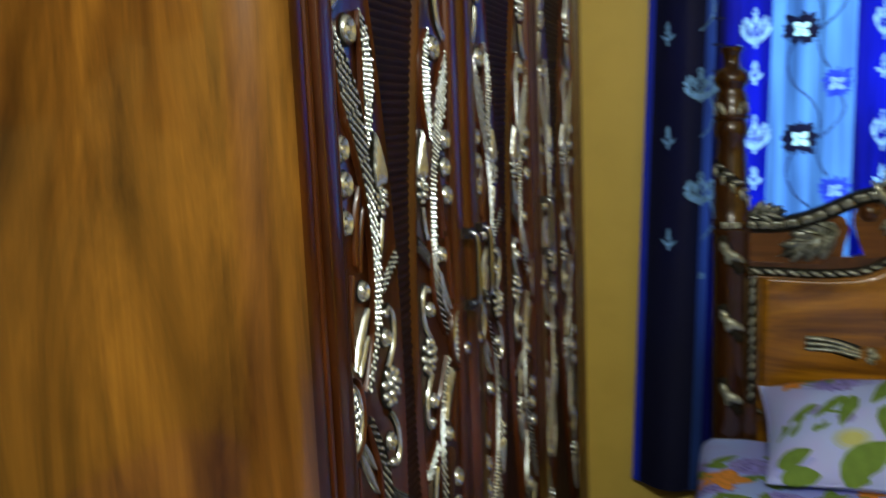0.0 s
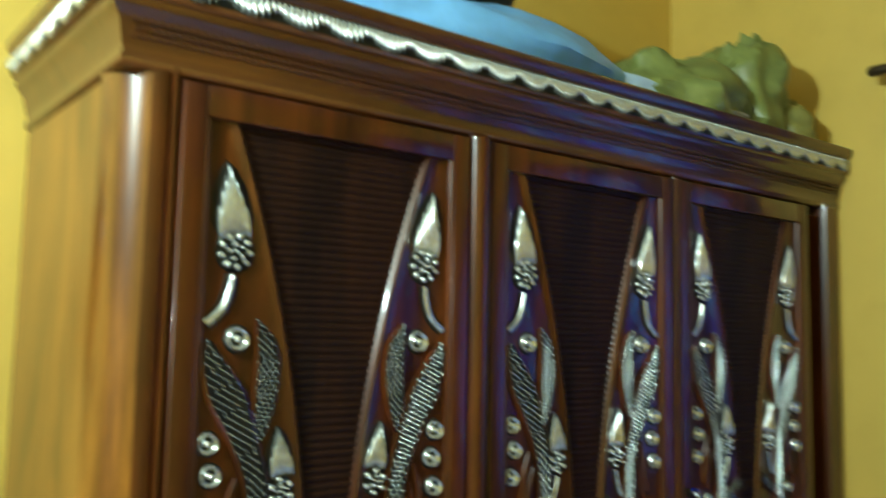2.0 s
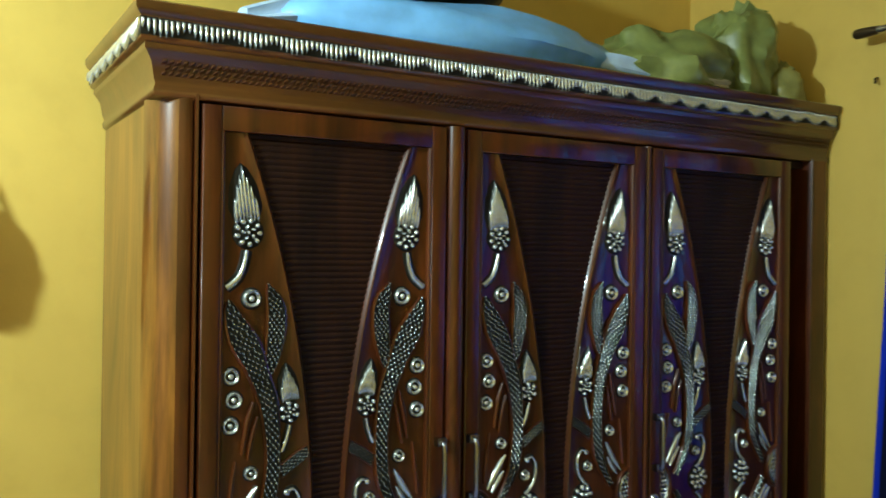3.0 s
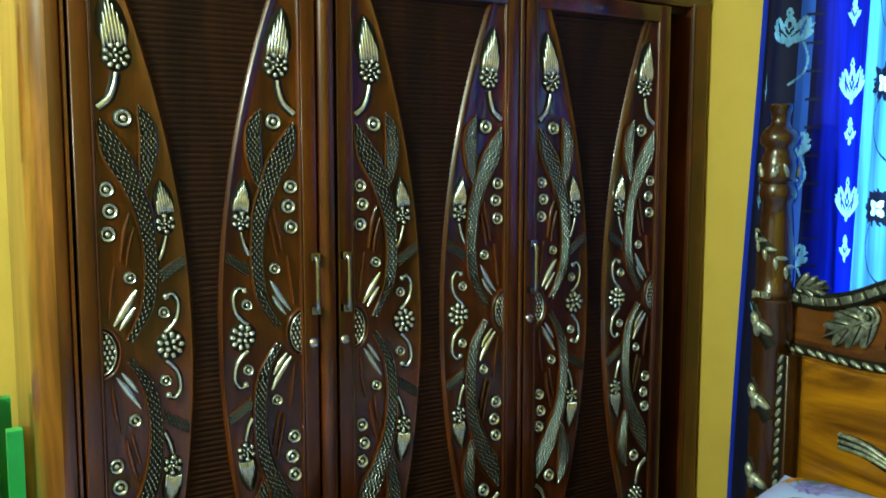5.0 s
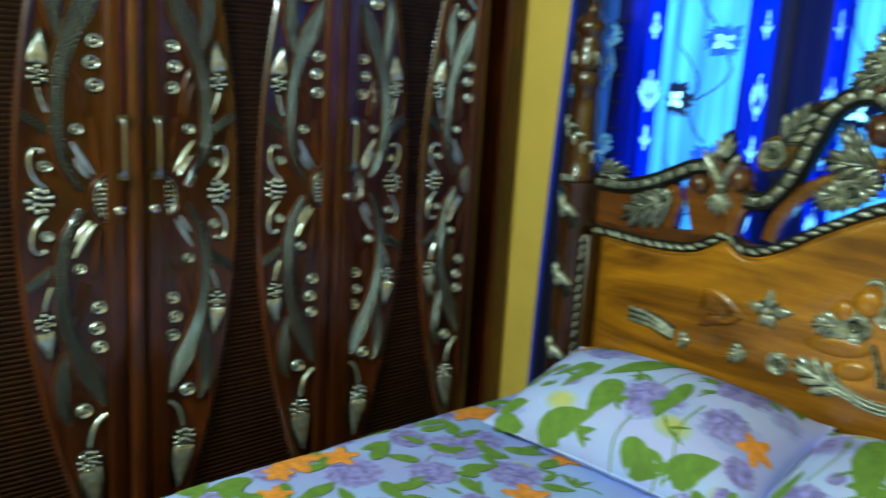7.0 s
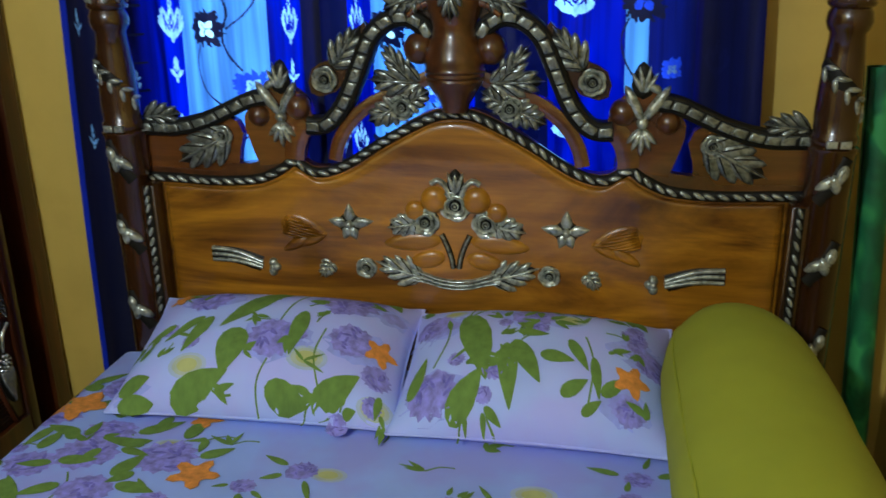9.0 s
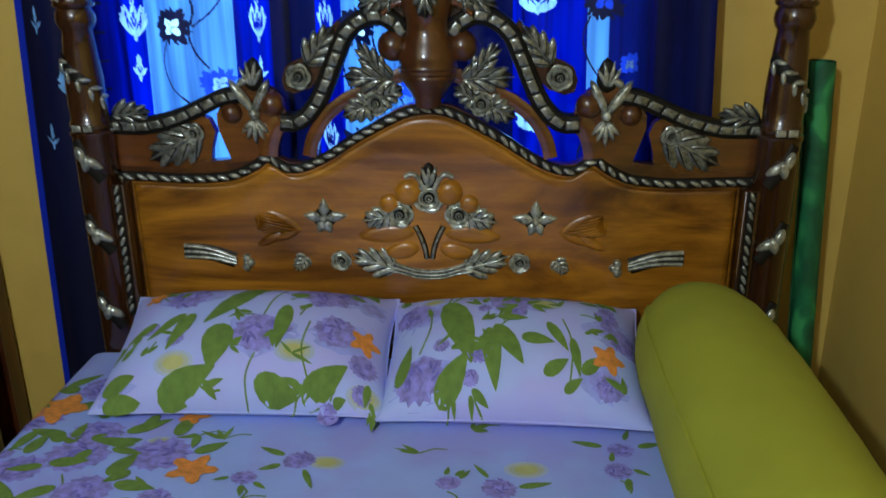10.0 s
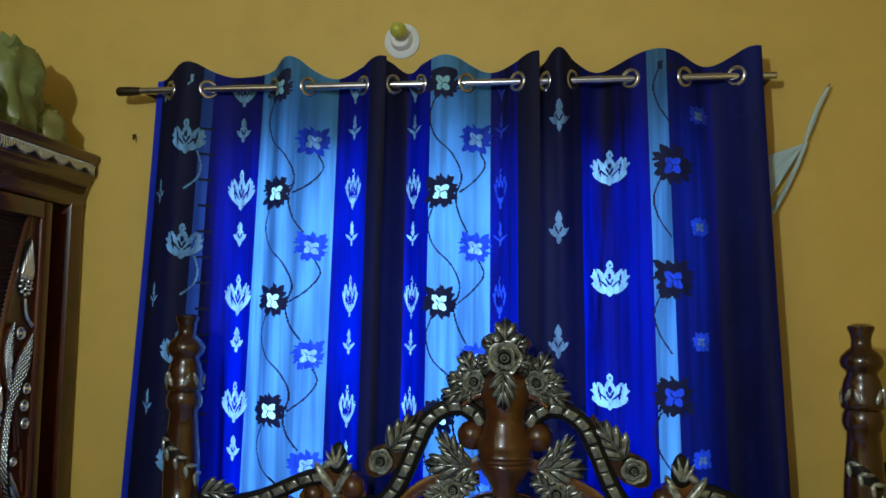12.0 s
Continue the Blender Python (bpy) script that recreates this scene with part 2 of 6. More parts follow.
        return self.rings(rows, cap=True, mat=mat)

    def tube(self, path, r, n=8, mat=0):
        """A round bar along a path in space (already in this Geo's coordinates)."""
        rows = []
        for i, p in enumerate(path):
            q0, q1 = Vector(path[max(i - 1, 0)]), Vector(path[min(i + 1, len(path) - 1)])
            d = (q1 - q0).normalized()
            side = d.cross(Vector((0, 0, 1)) if abs(d.z) < 0.9 else Vector((1, 0, 0))).normalized()
            up = side.cross(d)
            rr = r[i] if isinstance(r, (list, tuple)) else r
            rows.append([tuple(Vector(p) + rr * (side * math.cos(2 * math.pi * k / n) + up * math.sin(2 * math.pi * k / n))) for k in range(n)])
        return self.rings(rows, cap=True, mat=mat)

    def mesh(self, name, mats, smooth=True):
        me = bpy.data.meshes.new(name)
        me.from_pydata(self.v, [], self.f)
        for m in mats if isinstance(mats, (list, tuple)) else [mats]:
            me.materials.append(m)
        me.polygons.foreach_set("material_index", self.m)
        me.polygons.foreach_set("use_smooth", [smooth] * len(self.f))
        if smooth:
            me.set_sharp_from_angle(angle=radians(48))
        me.update()
        return me


def part(name, geo, mats, parent, label="", smooth=True):
    me = geo.mesh(name, mats, smooth) if isinstance(geo, Geo) else geo
    ob = new(name, me)
    ob.parent = parent
    if label:
        tagged(ob, label)
    return ob


def thing(name, label, category, group="", kind=""):
    ob = new(name)
    ob.empty_display_size = 0.05
    return tagged(ob, label, category, group, kind)


def solid(name, geo, mats, label, category, group="", kind="", smooth=True):
    return tagged(new(name, geo.mesh(name, mats, smooth)), label, category, group, kind)


def smooth_path(pts, n=6):
    """Points along a Catmull-Rom curve through pts."""
    out = []
    k = len(pts)
    for i in range(k - 1):
        p0, p1, p2, p3 = pts[max(i - 1, 0)], pts[i], pts[i + 1], pts[min(i + 2, k - 1)]
        for j in range(n):
            t = j / n
            out.append(tuple(0.5 * (2 * b + (c - a) * t + (2 * a - 5 * b + 4 * c - d) * t * t + (3 * b - a - 3 * c + d) * t**3) for a, b, c, d in zip(p0, p1, p2, p3)))
    out.append(tuple(pts[-1]))
    return out

# ---------------------------------------------------------------- the room
X0, X1, Y0, Y1, ZC, TH = -0.56, 2.39, -2.0, 3.413, 3.0, 0.22


def structure(name, geo, mat, label, category):
    return solid(name, geo, mat, label, category, kind="structure", smooth=False)


structure("floor", Geo().box(X0 - TH, X1 + TH, Y0 - TH, Y1 + TH, -0.12, 0.0), FLOOR, "unseen bedroom floor, kept dark to limit bounced light", "floor")
structure("ceiling", Geo().box(X0 - TH, X1 + TH, Y0 - TH, Y1 + TH, ZC, ZC + 0.15), CEILING, "unseen ceiling, kept dull grey to limit bounced light", "ceiling")
structure("wall_west", Geo().box(X0 - TH, X0, Y0 - TH, Y1 + TH, 0, ZC), PAINT, "ochre yellow painted wall behind the wardrobe", "wall")
structure("wall_east", Geo().box(X1, X1 + TH, Y0 - TH, Y1 + TH, 0, ZC), PAINT, "ochre yellow painted wall beside the bed", "wall")
# the south wall is unseen: added dark and far back to weaken reflected light
structure("wall_south", Geo().box(X0, X1, Y0 - TH, Y0, 0, ZC), wall_paint("dark_unseen_wall", (0.24, 0.21, 0.17)), "unseen wall opposite the window, kept dark to limit bounced light", "wall")
wx0, wx1, wz0, wz1 = WINDOW
g = Geo()
g.box(X0, wx0, Y1, Y1 + TH, 0, ZC)
g.box(wx1, X1, Y1, Y1 + TH, 0, ZC)
g.box(wx0, wx1, Y1, Y1 + TH, 0, wz0)
g.box(wx0, wx1, Y1, Y1 + TH, wz1, ZC)
structure("wall_north", g, PAINT, "ochre yellow painted wall with a curtained window", "wall")

FRAME_PAINT = plain("grey_window_paint", (0.35, 0.36, 0.36), 0.5)
window = thing("window_1", "grey painted window frame with bars behind the curtains", "window", kind="structure")
g = Geo()
for a0, a1, b0, b1 in ((wx0, wx0 + 0.05, wz0, wz1), (wx1 - 0.05, wx1, wz0, wz1), (wx0 + 0.05, wx1 - 0.05, wz0, wz0 + 0.05), (wx0 + 0.05, wx1 - 0.05, wz1 - 0.05, wz1), (1.045, 1.095, wz0 + 0.05, wz1 - 0.05)):
    g.box(a0, a1, Y1 + 0.10, Y1 + 0.15, b0, b1)
part("window_frame", g, FRAME_PAINT, window, smooth=False)
for k in range(6):
    z = wz0 + 0.16 + k * 0.2
    part("bar", Geo().tube([(wx0 + 0.05, Y1 + 0.125, z), (wx1 - 0.05, Y1 + 0.125, z)], 0.007), FRAME_PAINT, window)

# ---------------------------------------------------------------- the wardrobe
MID = 1.112            # height about which the carving is mirrored
wardrobe = thing("wardrobe", "dark lacquered wooden three-door wardrobe with silver-gilt carving", "wardrobe")
WY0, WY1 = 1.50, 3.400
OUT = 0.60              # how far the crown stands out
XB, XF = -0.548, -0.012

g = Geo()
g.box(XB, XF - 0.078, WY0, WY0 + 0.022, 0.06, 1.985)
part("side_panel", g, SIDE_WOOD, wardrobe, "golden brown lacquered side panel")
part("side_panel", Geo().box(XB, XF - 0.078, WY1 - 0.022, WY1, 0.06, 1.985), SIDE_WOOD, wardrobe)
part("back_panel", Geo().box(XB, XB + 0.012, WY0 + 0.022, WY1 - 0.022, 0.06, 1.985), REED_WOOD, wardrobe)
part("top_board", Geo().box(XB + 0.012, XF - 0.02, WY0 + 0.022, WY1 - 0.022, 1.95, 1.97), REED_WOOD, wardrobe)
part("bottom_board", Geo().box(XB + 0.012, XF - 0.03, WY0 + 0.022, WY1 - 0.022, 0.09, 0.12), REED_WOOD, wardrobe)


def round_post(ya, flip, r=1.0):
    """A corner post with a rounded outer edge and a reed beside the door."""
    prof = [(XF - 0.078, ya)] if r < 1 else []
    for i in range(11):
        t = math.pi / 2 * i / 10
        prof.append((XF + 0.006 - 0.084 * r * (1 - math.sin(t)), ya + 0.066 * r * (1 - math.cos(t))))
    prof += [(XF + 0.005, ya + 0.070), (XF - 0.004, ya + 0.0715), (XF + 0.007, ya + 0.075), (XF + 0.008, ya + 0.080), (XF - 0.004, ya + 0.0845), (XF - 0.03, ya + 0.085), (XF - 0.085, ya + 0.085), (XF - 0.085, ya + 0.03)]
    if flip:
        prof = [(x, WY0 + WY1 - y) for x, y in prof]
    g = Geo().rings([[(x, y, z) for x, y in prof] for z in (0.0, 1.98)], cap=True)
    g.m[8:19] = [1] * 11
    return g


part("corner_post", round_post(WY0 - 0.006, False), [SIDE_WOOD, DOOR_WOOD], wardrobe, "rounded corner post, golden side and dark front")
part("corner_post", round_post(WY0 - 0.010, True, 0.3), [DOOR_WOOD, DOOR_WOOD], wardrobe)

# crown: stacked mouldings swept round three sides, mitred at the corners
CROWN = [(-0.02, 1.968), (0.0, 1.968), (0.010, 1.972), (0.013, 1.982), (0.006, 1.992), (0.012, 2.000), (0.022, 2.030), (0.040, 2.046), (0.046, 2.050), (0.046, 2.060), (0.058, 2.064), (0.062, 2.072), (0.062, 2.104), (0.070, 2.108), (0.078, 2.116), (0.078, 2.128), (0.07, 2.132), (-0.02, 2.132)]


def swept(prof):
    """A moulding carried round the front and both sides."""
    prof = [(o * OUT, z) for o, z in prof]
    return Geo().rings([[(XB, WY0 - o, z) for o, z in prof], [(XF + o, WY0 - o, z) for o, z in prof], [(XF + o, WY1 + 0.002, z) for o, z in prof], [(XB, WY1 + 0.002, z) for o, z in prof]], closed=False)


part("crown_moulding", swept(CROWN), CORNICE_WOOD, wardrobe, "stepped brown crown moulding")
part("crown_top", Geo().box(XB, XF + 0.02, WY0 - 0.02, WY1, 2.118, 2.130), REED_WOOD, wardrobe)
part("plinth", swept([(-0.02, 0.0), (0.02, 0.0), (0.02, 0.07), (0.008, 0.085), (-0.02, 0.09)]), CORNICE_WOOD, wardrobe)

# silver scalloped valance under the top edge: narrow teeth in swags of eight
tooth = {}
for k in range(8):
    drop = 0.016 + 0.016 * math.sin(math.pi * (k + 0.5) / 8)
    g = Geo(lambda a, b, n: (n, a, b))
    g.dome([(-0.0034, 0), (0.0034, 0), (0.0032, -drop * 0.7), (0.0, -drop * 1.08), (-0.0032, -drop * 0.7)], 0.0055)
    tooth[k] = g.mesh("valance_tooth", SILVER)
n_front = int((WY1 - WY0 + 0.036) / 0.0102)
for i in range(n_front):
    ob = part("valance_tooth", tooth[i % 8], None, wardrobe)
    ob.location = (XF + 0.0632 * OUT, WY0 - 0.034 + i * 0.0102, 2.100)
for i in range(int((XF + 0.056 - XB) / 0.0102)):
    ob = part("valance_tooth", tooth[i % 8], None, wardrobe)
    ob.location = (XF + 0.031 - i * 0.0102, WY0 - 0.0632 * OUT, 2.100)
    ob.rotation_euler = (0, 0, -math.pi / 2)
part("valance_backing", swept([(0.058, 2.070), (0.0632, 2.070), (0.0632, 2.102), (0.058, 2.102)]), PATINA, wardrobe)
# carved chevron frieze under it, in a run of small slanted lozenges
g = Geo(lambda a, b, n: (XF + 0.0112 + n * 0.75 + (b - 2.018) * 0.33, a, b + n * 0.5))
y = WY0 + 0.01
while y < WY1 - 0.01:
    for row in range(3):
        cb = 2.009 + row * 0.010
        cy = y + (row % 2) * 0.006
        g.dome([(cy - 0.0058, cb - 0.0046), (cy + 0.0034, cb - 0.002), (cy + 0.0058, cb + 0.0046), (cy - 0.0034, cb + 0.002)], 0.006)
    y += 0.0125
part("frieze_carving", g, CORNICE_WOOD, wardrobe, "small carved lozenges along the frieze")


# -- one door, then its copies. Door coordinates: a across from the middle, b up from MID, height out of the face
def hour(b):
    """Half the width of the reeded middle at a height b."""
    return 0.031 + 0.222 * b * b


DW, PW, PH = 0.2615, 0.226, 0.803
door = thing("door", "", "")
door.parent = wardrobe


def face(sa=1, sb=1):
    return lambda a, b, n: (n, sa * a, sb * b)


g = Geo(face())
zb, zt = 0.125 - MID, 1.962 - MID
g.box(-DW, -PW, zb, zt, -0.022, 0.004, 0.003)
g.box(PW, DW, zb, zt, -0.022, 0.004, 0.003)
g.box(-PW, PW, PH, zt, -0.022, 0.003, 0.003)
g.box(-PW, PW, zb, -PH, -0.022, 0.003, 0.003)
part("door_frame", g, DOOR_WOOD, door)
g = Geo(face())
for sa in (-1, 1):
    g.ribbon([(sa * (PW - 0.003), b) for b in np.linspace(-PH, PH, 12)], 0.010, 0.009, -0.006)
part("panel_bead", g, DOOR_WOOD, door)
# carved fields left and right of the middle, gently hollowed
bs = np.linspace(-PH, PH, 49)
for sa in (-1, 1):
    g = Geo(face(sa))
    rows = []
    for b in bs:
        h = hour(b)
        row = []
        for k in range(7):
            t = k / 6
            row.append((h + (PW - h) * t, b, -0.006 - 0.004 * math.sin(math.pi * t)))
        rows.append([(h - 0.006, b, -0.016), (h - 0.001, b, -0.006), (h + 0.003, b, -0.0035), (h + 0.008, b, -0.006)] + row[1:])
    g.rings(rows, closed=False)
    part("carved_field", g, DOOR_WOOD, door)
# reeded middle
g = Geo(face())
rows, b, step = [], -PH, 0.0122
while b < PH:
    for db, n in ((0.0, -0.0150), (0.0035, -0.0124), (0.0075, -0.0118), (0.0105, -0.0130), (0.0115, -0.0150)):
        bb = min(b + db, PH)
        h = hour(bb) - 0.003
        rows.append([(-h, bb, n), (h, bb, n)])
    b += step
g.rings(rows, closed=False)
part("reeded_panel", g, REED_WOOD, door, "dark horizontally reeded middle panel")


def both(fn, name, mats, label=""):
    """Builds a carving in each quarter of the door."""
    for sa in (-1, 1):
        for sb in (1, -1):
            geo = Geo(face(sa, sb))
            fn(geo)
            part(name, geo, mats, door, label)


BASE = -0.008          # the carved field's own level


def feather(geo, tip, base, width, h, lobes=3, level=BASE, reach=1.0, point=0.45):
    """A pointed leaf: broad overlapping lobes along a rib, its dark ground under them."""
    ta, tb = tip
    ba, bb = base
    turn = math.atan2(tb - bb, ta - ba)
    length = math.hypot(ta - ba, tb - bb)
    c, s = math.cos(turn), math.sin(turn)
    geo.petal(ba - c * length * 0.10, bb - s * length * 0.10, turn, length * 1.14, width * 1.16, h * 0.35, level, 0.6, mat=1)
    n = lobes
    for k in sorted(range(-n, n + 1), key=lambda v: -abs(v)):
        o = k * width * 0.40 / n
        xa, xb = ba - s * o * 0.8, bb + c * o * 0.8
        out = (1 - abs(k) / (n + 1)) ** 0.55
        ea, eb = ba + c * length * out - s * o * 0.75, bb + s * length * out + c * o * 0.75
        geo.petal(xa, xb, math.atan2(eb - xb, ea - xa), math.hypot(ea - xa, eb - xb) * reach, width * 0.42 / n, h * (0.75 + 0.25 * out), level + h * 0.15, point, 10)


def blossom(geo, a, b, r, h, petals=9, level=BASE, turn=0.3):
    """A round flower: short outer petals, a turning inner whorl and a bead, dark between them."""
    geo.disc(a, b, r * 1.14, h * 0.3, level, 14, mat=1)
    for i in range(petals):
        t = turn + 2 * math.pi * i / petals
        geo.petal(a + 0.58 * r * math.cos(t), b + 0.58 * r * math.sin(t), t + 0.35, r * 0.46, r * 3.3 / petals, h * 0.75, level + h * 0.1, -0.2, 8)
    for i in range(5):
        t = turn + 0.5 + 2 * math.pi * i / 5
        geo.petal(a + 0.26 * r * math.cos(t), b + 0.26 * r * math.sin(t), t + 1.15, r * 0.44, r * 0.24, h * 0.9, level + h * 0.2, 0.2, 8)
    geo.disc(a, b, r * 0.15, h * 0.9, level + h * 0.2, 8)


def lattice(geo, left, right, size, h, level):
    """Staggered rows of small lozenges between the two edges of a band."""
    run, due, row = 0.0, 0.0, 0
    for i in range(len(left) - 1):
        (la, lb), (ra, rb) = left[i], right[i]
        (lc, ld), (rc, rd) = left[i + 1], right[i + 1]
        ca, cb, da, db = (la + ra) / 2, (lb + rb) / 2, (lc + rc) / 2, (ld + rd) / 2
        d = math.hypot(da - ca, db - cb)
        ua, ub = (da - ca) / (d or 1), (db - cb) / (d or 1)
        wa, wb = math.hypot(ra - la, rb - lb), math.hypot(rc - lc, rd - ld)
        while due < run + d:
            f = (due - run) / d
            w = wa + (wb - wa) * f
            pa, pb = ca + (da - ca) * f, cb + (db - cb) * f
            n = int(w * 0.96 / size)
            odd = row % 2
            for j in range(max(1, n + 1 - odd)):
                o = (j - (max(1, n + 1 - odd) - 1) / 2) * size
                xa, xb = pa - ub * o, pb + ua * o
                e, g = size * 0.35, size * 0.18
                geo.dome([(xa + ua * e, xb + ub * e), (xa - ub * g, xb + ua * g), (xa - ua * e, xb - ub * e), (xa + ub * g, xb - ua * g)], h, level, ((1, 0), (0.7, 0.7), (0.3, 1)))
            row += 1
            due += size * 0.66
        run += d


def vine(geo, left, right, size, h=0.007):
    """A dark raised band with silver lattice and a wooden rim on both sides."""
    L, R = smooth_path(left, 10), smooth_path(right, 10)
    rows = []
    for (la, lb), (ra, rb) in zip(L, R):
        rows.append([(la + (ra - la) * t, lb + (rb - lb) * t, BASE + h * k) for t, k in ((-0.16, 0), (-0.13, 0.9), (-0.04, 1.1), (0.03, 0.75), (0.5, 0.85), (0.97, 0.75), (1.04, 1.1), (1.13, 0.9), (1.16, 0))])
    w = len(rows[0])
    geo.rings(rows, closed=False)
    for i, f in enumerate(range(len(geo.f) - (len(rows) - 1) * (w - 1), len(geo.f))):
        geo.m[f] = 1 if 2 <= i % (w - 1) <= 5 else 2
    lattice(geo, L, R, size, 0.0035, BASE + h * 0.8)


VL = [(0.211, 0.483), (0.212, 0.460), (0.198, 0.405), (0.167, 0.349), (0.143, 0.291), (0.131, 0.232), (0.127, 0.173), (0.133, 0.113), (0.142, 0.077), (0.170, 0.022)]
VR = [(0.204, 0.485), (0.188, 0.461), (0.153, 0.406), (0.133, 0.349), (0.113, 0.291), (0.107, 0.231), (0.105, 0.172), (0.111, 0.112), (0.125, 0.072), (0.160, 0.018)]
BL = [(0.132, 0.515), (0.129, 0.487), (0.126, 0.453), (0.128, 0.407), (0.130, 0.361), (0.124, 0.340)]
BR = [(0.129, 0.515), (0.107, 0.488), (0.099, 0.454), (0.101, 0.408), (0.113, 0.361), (0.121, 0.340)]
TRIO = [SILVER, PATINA, DOOR_WOOD]


def widened(one, other, k):
    """Both edges of a band moved apart about its middle."""
    return [tuple((p + q) / 2 + k * (p - q) / 2 for p, q in zip(u, v)) for u, v in zip(one, other)]


VL, VR = widened(VL, VR, 1.10), widened(VR, VL, 1.10)
BL, BR = widened(BL, BR, 1.15), widened(BR, BL, 1.15)
both(lambda q: vine(q, VL, VR, 0.0112), "lattice_vine", TRIO, "dark carved vine with silver lattice")
both(lambda q: vine(q, BL, BR, 0.0098, 0.006), "lattice_tendril", TRIO)
both(lambda q: vine(q, [(0.100, 0.162), (0.074, 0.180), (0.047, 0.196)], [(0.096, 0.142), (0.070, 0.160), (0.044, 0.176)], 0.0085, 0.006), "lattice_sprig", TRIO)


def big_leaf(q):
    feather(q, (0.187, 0.742), (0.172, 0.630), 0.066, 0.010)
    blossom(q, 0.171, 0.614, 0.028, 0.011)


def stem(q, pts, w, h=0.007):
    path = smooth_path(pts, 5)
    n = len(path)
    q.ribbon(path, [w * 1.7 for i in range(n)], h * 0.35, BASE, mat=1)
    q.ribbon(path, [w * (0.65 + 0.5 * i / n) for i in range(n)], h, BASE)


both(big_leaf, "leaf_spray", [SILVER, PATINA], "silver leaf over a blossom")
both(lambda q: stem(q, [(0.173, 0.580), (0.178, 0.552), (0.189, 0.527), (0.212, 0.508)], 0.013), "stem", [SILVER, PATINA])


def mid_leaf(q):
    feather(q, (0.092, 0.360), (0.081, 0.285), 0.048, 0.008)
    blossom(q, 0.083, 0.266, 0.021, 0.009, 6)


both(mid_leaf, "leaf_spray", [SILVER, PATINA])
both(lambda q: stem(q, [(0.082, 0.240), (0.089, 0.212), (0.099, 0.189)], 0.009, 0.006), "stem", [SILVER, PATINA])
for a, b, r in ((0.162, 0.488, 0.0165), (0.2005, 0.341, 0.0150), (0.1945, 0.296, 0.0150), (0.2005, 0.248, 0.0150), (0.159, 0.154, 0.0120), (0.092, 0.075, 0.0115)):
    def boss(q, a=a, b=b, r=r):
        q.disc(a, b, r * 1.32, 0.002, BASE, 14, mat=1)
        q.ring(a, b, r * 1.12, 0.0085, base=BASE)
    both(boss, "boss", [SILVER, PATINA])
both(lambda q: stem(q, [(0.086, 0.110), (0.073, 0.114), (0.061, 0.095), (0.065, 0.062), (0.080, 0.040), (0.092, 0.031)], 0.0085, 0.007), "scroll", [SILVER, PATINA])
both(lambda q: q.disc(0.0865, 0.1085, 0.007, 0.008, BASE), "scroll_bead", SILVER)


# long blades, some silvered, that run down to the medallion
for pts, w, m in (([(0.147, 0.128), (0.170, 0.091), (0.195, 0.055)], 0.012, SILVER), ([(0.152, 0.092), (0.166, 0.070), (0.184, 0.046)], 0.010, SILVER), ([(0.157, 0.291), (0.169, 0.244), (0.178, 0.190)], 0.010, DOOR_WOOD), ([(0.148, 0.262), (0.160, 0.215), (0.166, 0.180)], 0.008, DOOR_WOOD), ([(0.190, 0.180), (0.199, 0.120), (0.204, 0.070)], 0.008, DOOR_WOOD)):
    def blade(q, pts=pts, w=w):
        path = smooth_path(pts, 6)
        n = len(path)
        q.ribbon(path, [w * (0.25 + math.sin(math.pi * (i + 0.5) / n)) for i in range(n)], 0.007, BASE)
    both(blade, "blade", m)
for sa in (-1, 1):
    # blossom and half medallion that sit on the mirror line
    part("rose", Geo(face(sa)).disc(0.080, 0.002, 0.034, 0.0035, BASE, 14), PATINA, door, "silver rose on a black ground")
    for k, (n, d, l, w, h) in enumerate(((9, 0.015, 0.016, 0.012, 0.009), (4, 0.004, 0.013, 0.011, 0.012))):
        for i in range(n):
            t = 0.3 + 2 * math.pi * i / n
            part("rose_petal", Geo(face(sa)).petal(0.080 + d * math.cos(t), 0.002 + d * math.sin(t), t + 0.5 * k, l, w, h, BASE, -0.2, 8), SILVER, door)
    q = Geo(face(sa))
    arc = [(0.224 - 0.040 * math.sin(t), 0.056 * math.cos(t)) for t in np.linspace(0.05, math.pi - 0.05, 18)]
    q.dome(arc, 0.006, BASE, mat=1)
    q.ribbon(arc, 0.007, 0.011, BASE, mat=2)
    q.ribbon([(0.224 - 0.031 * math.sin(t), 0.046 * math.cos(t)) for t in np.linspace(0.15, math.pi - 0.15, 18)], 0.004, 0.010, BASE, mat=0)
    for i in range(7):
        b = -0.033 + i * 0.011
        for j in range(3):
            a = 0.221 - j * 0.010 - (i % 2) * 0.005
            if ((0.224 - a) / 0.028) ** 2 + (b / 0.042) ** 2 < 1:
                q.dome([(a, b + 0.006), (a + 0.004, b), (a, b - 0.006), (a - 0.004, b)], 0.003, BASE + 0.0055)
    part("medallion", q, TRIO, door)

DOOR_Y = (1.8425, 2.419, 2.965)
door.location = (XF + 0.012, DOOR_Y[0], MID)
doors = [door]
for y in DOOR_Y[1:]:
    doors.append(copy_thing(door, pose(XF + 0.012, y, MID)))


def astragal(y, w, h):
    return Geo().rings([[(XF - 0.02, y - w / 2, z)] + [(XF + 0.004 + h * math.sin(t), y - w / 2 * math.cos(t), z) for t in np.linspace(0, math.pi, 11)] + [(XF - 0.02, y + w / 2, z)] for z in (0.12, 1.965)], cap=True)


part("astragal", astragal(2.131, 0.044, 0.022), DOOR_WOOD, wardrobe, "half-round reddish brown meeting strip")
part("astragal", astragal(2.692, 0.019, 0.014), DOOR_WOOD, wardrobe)

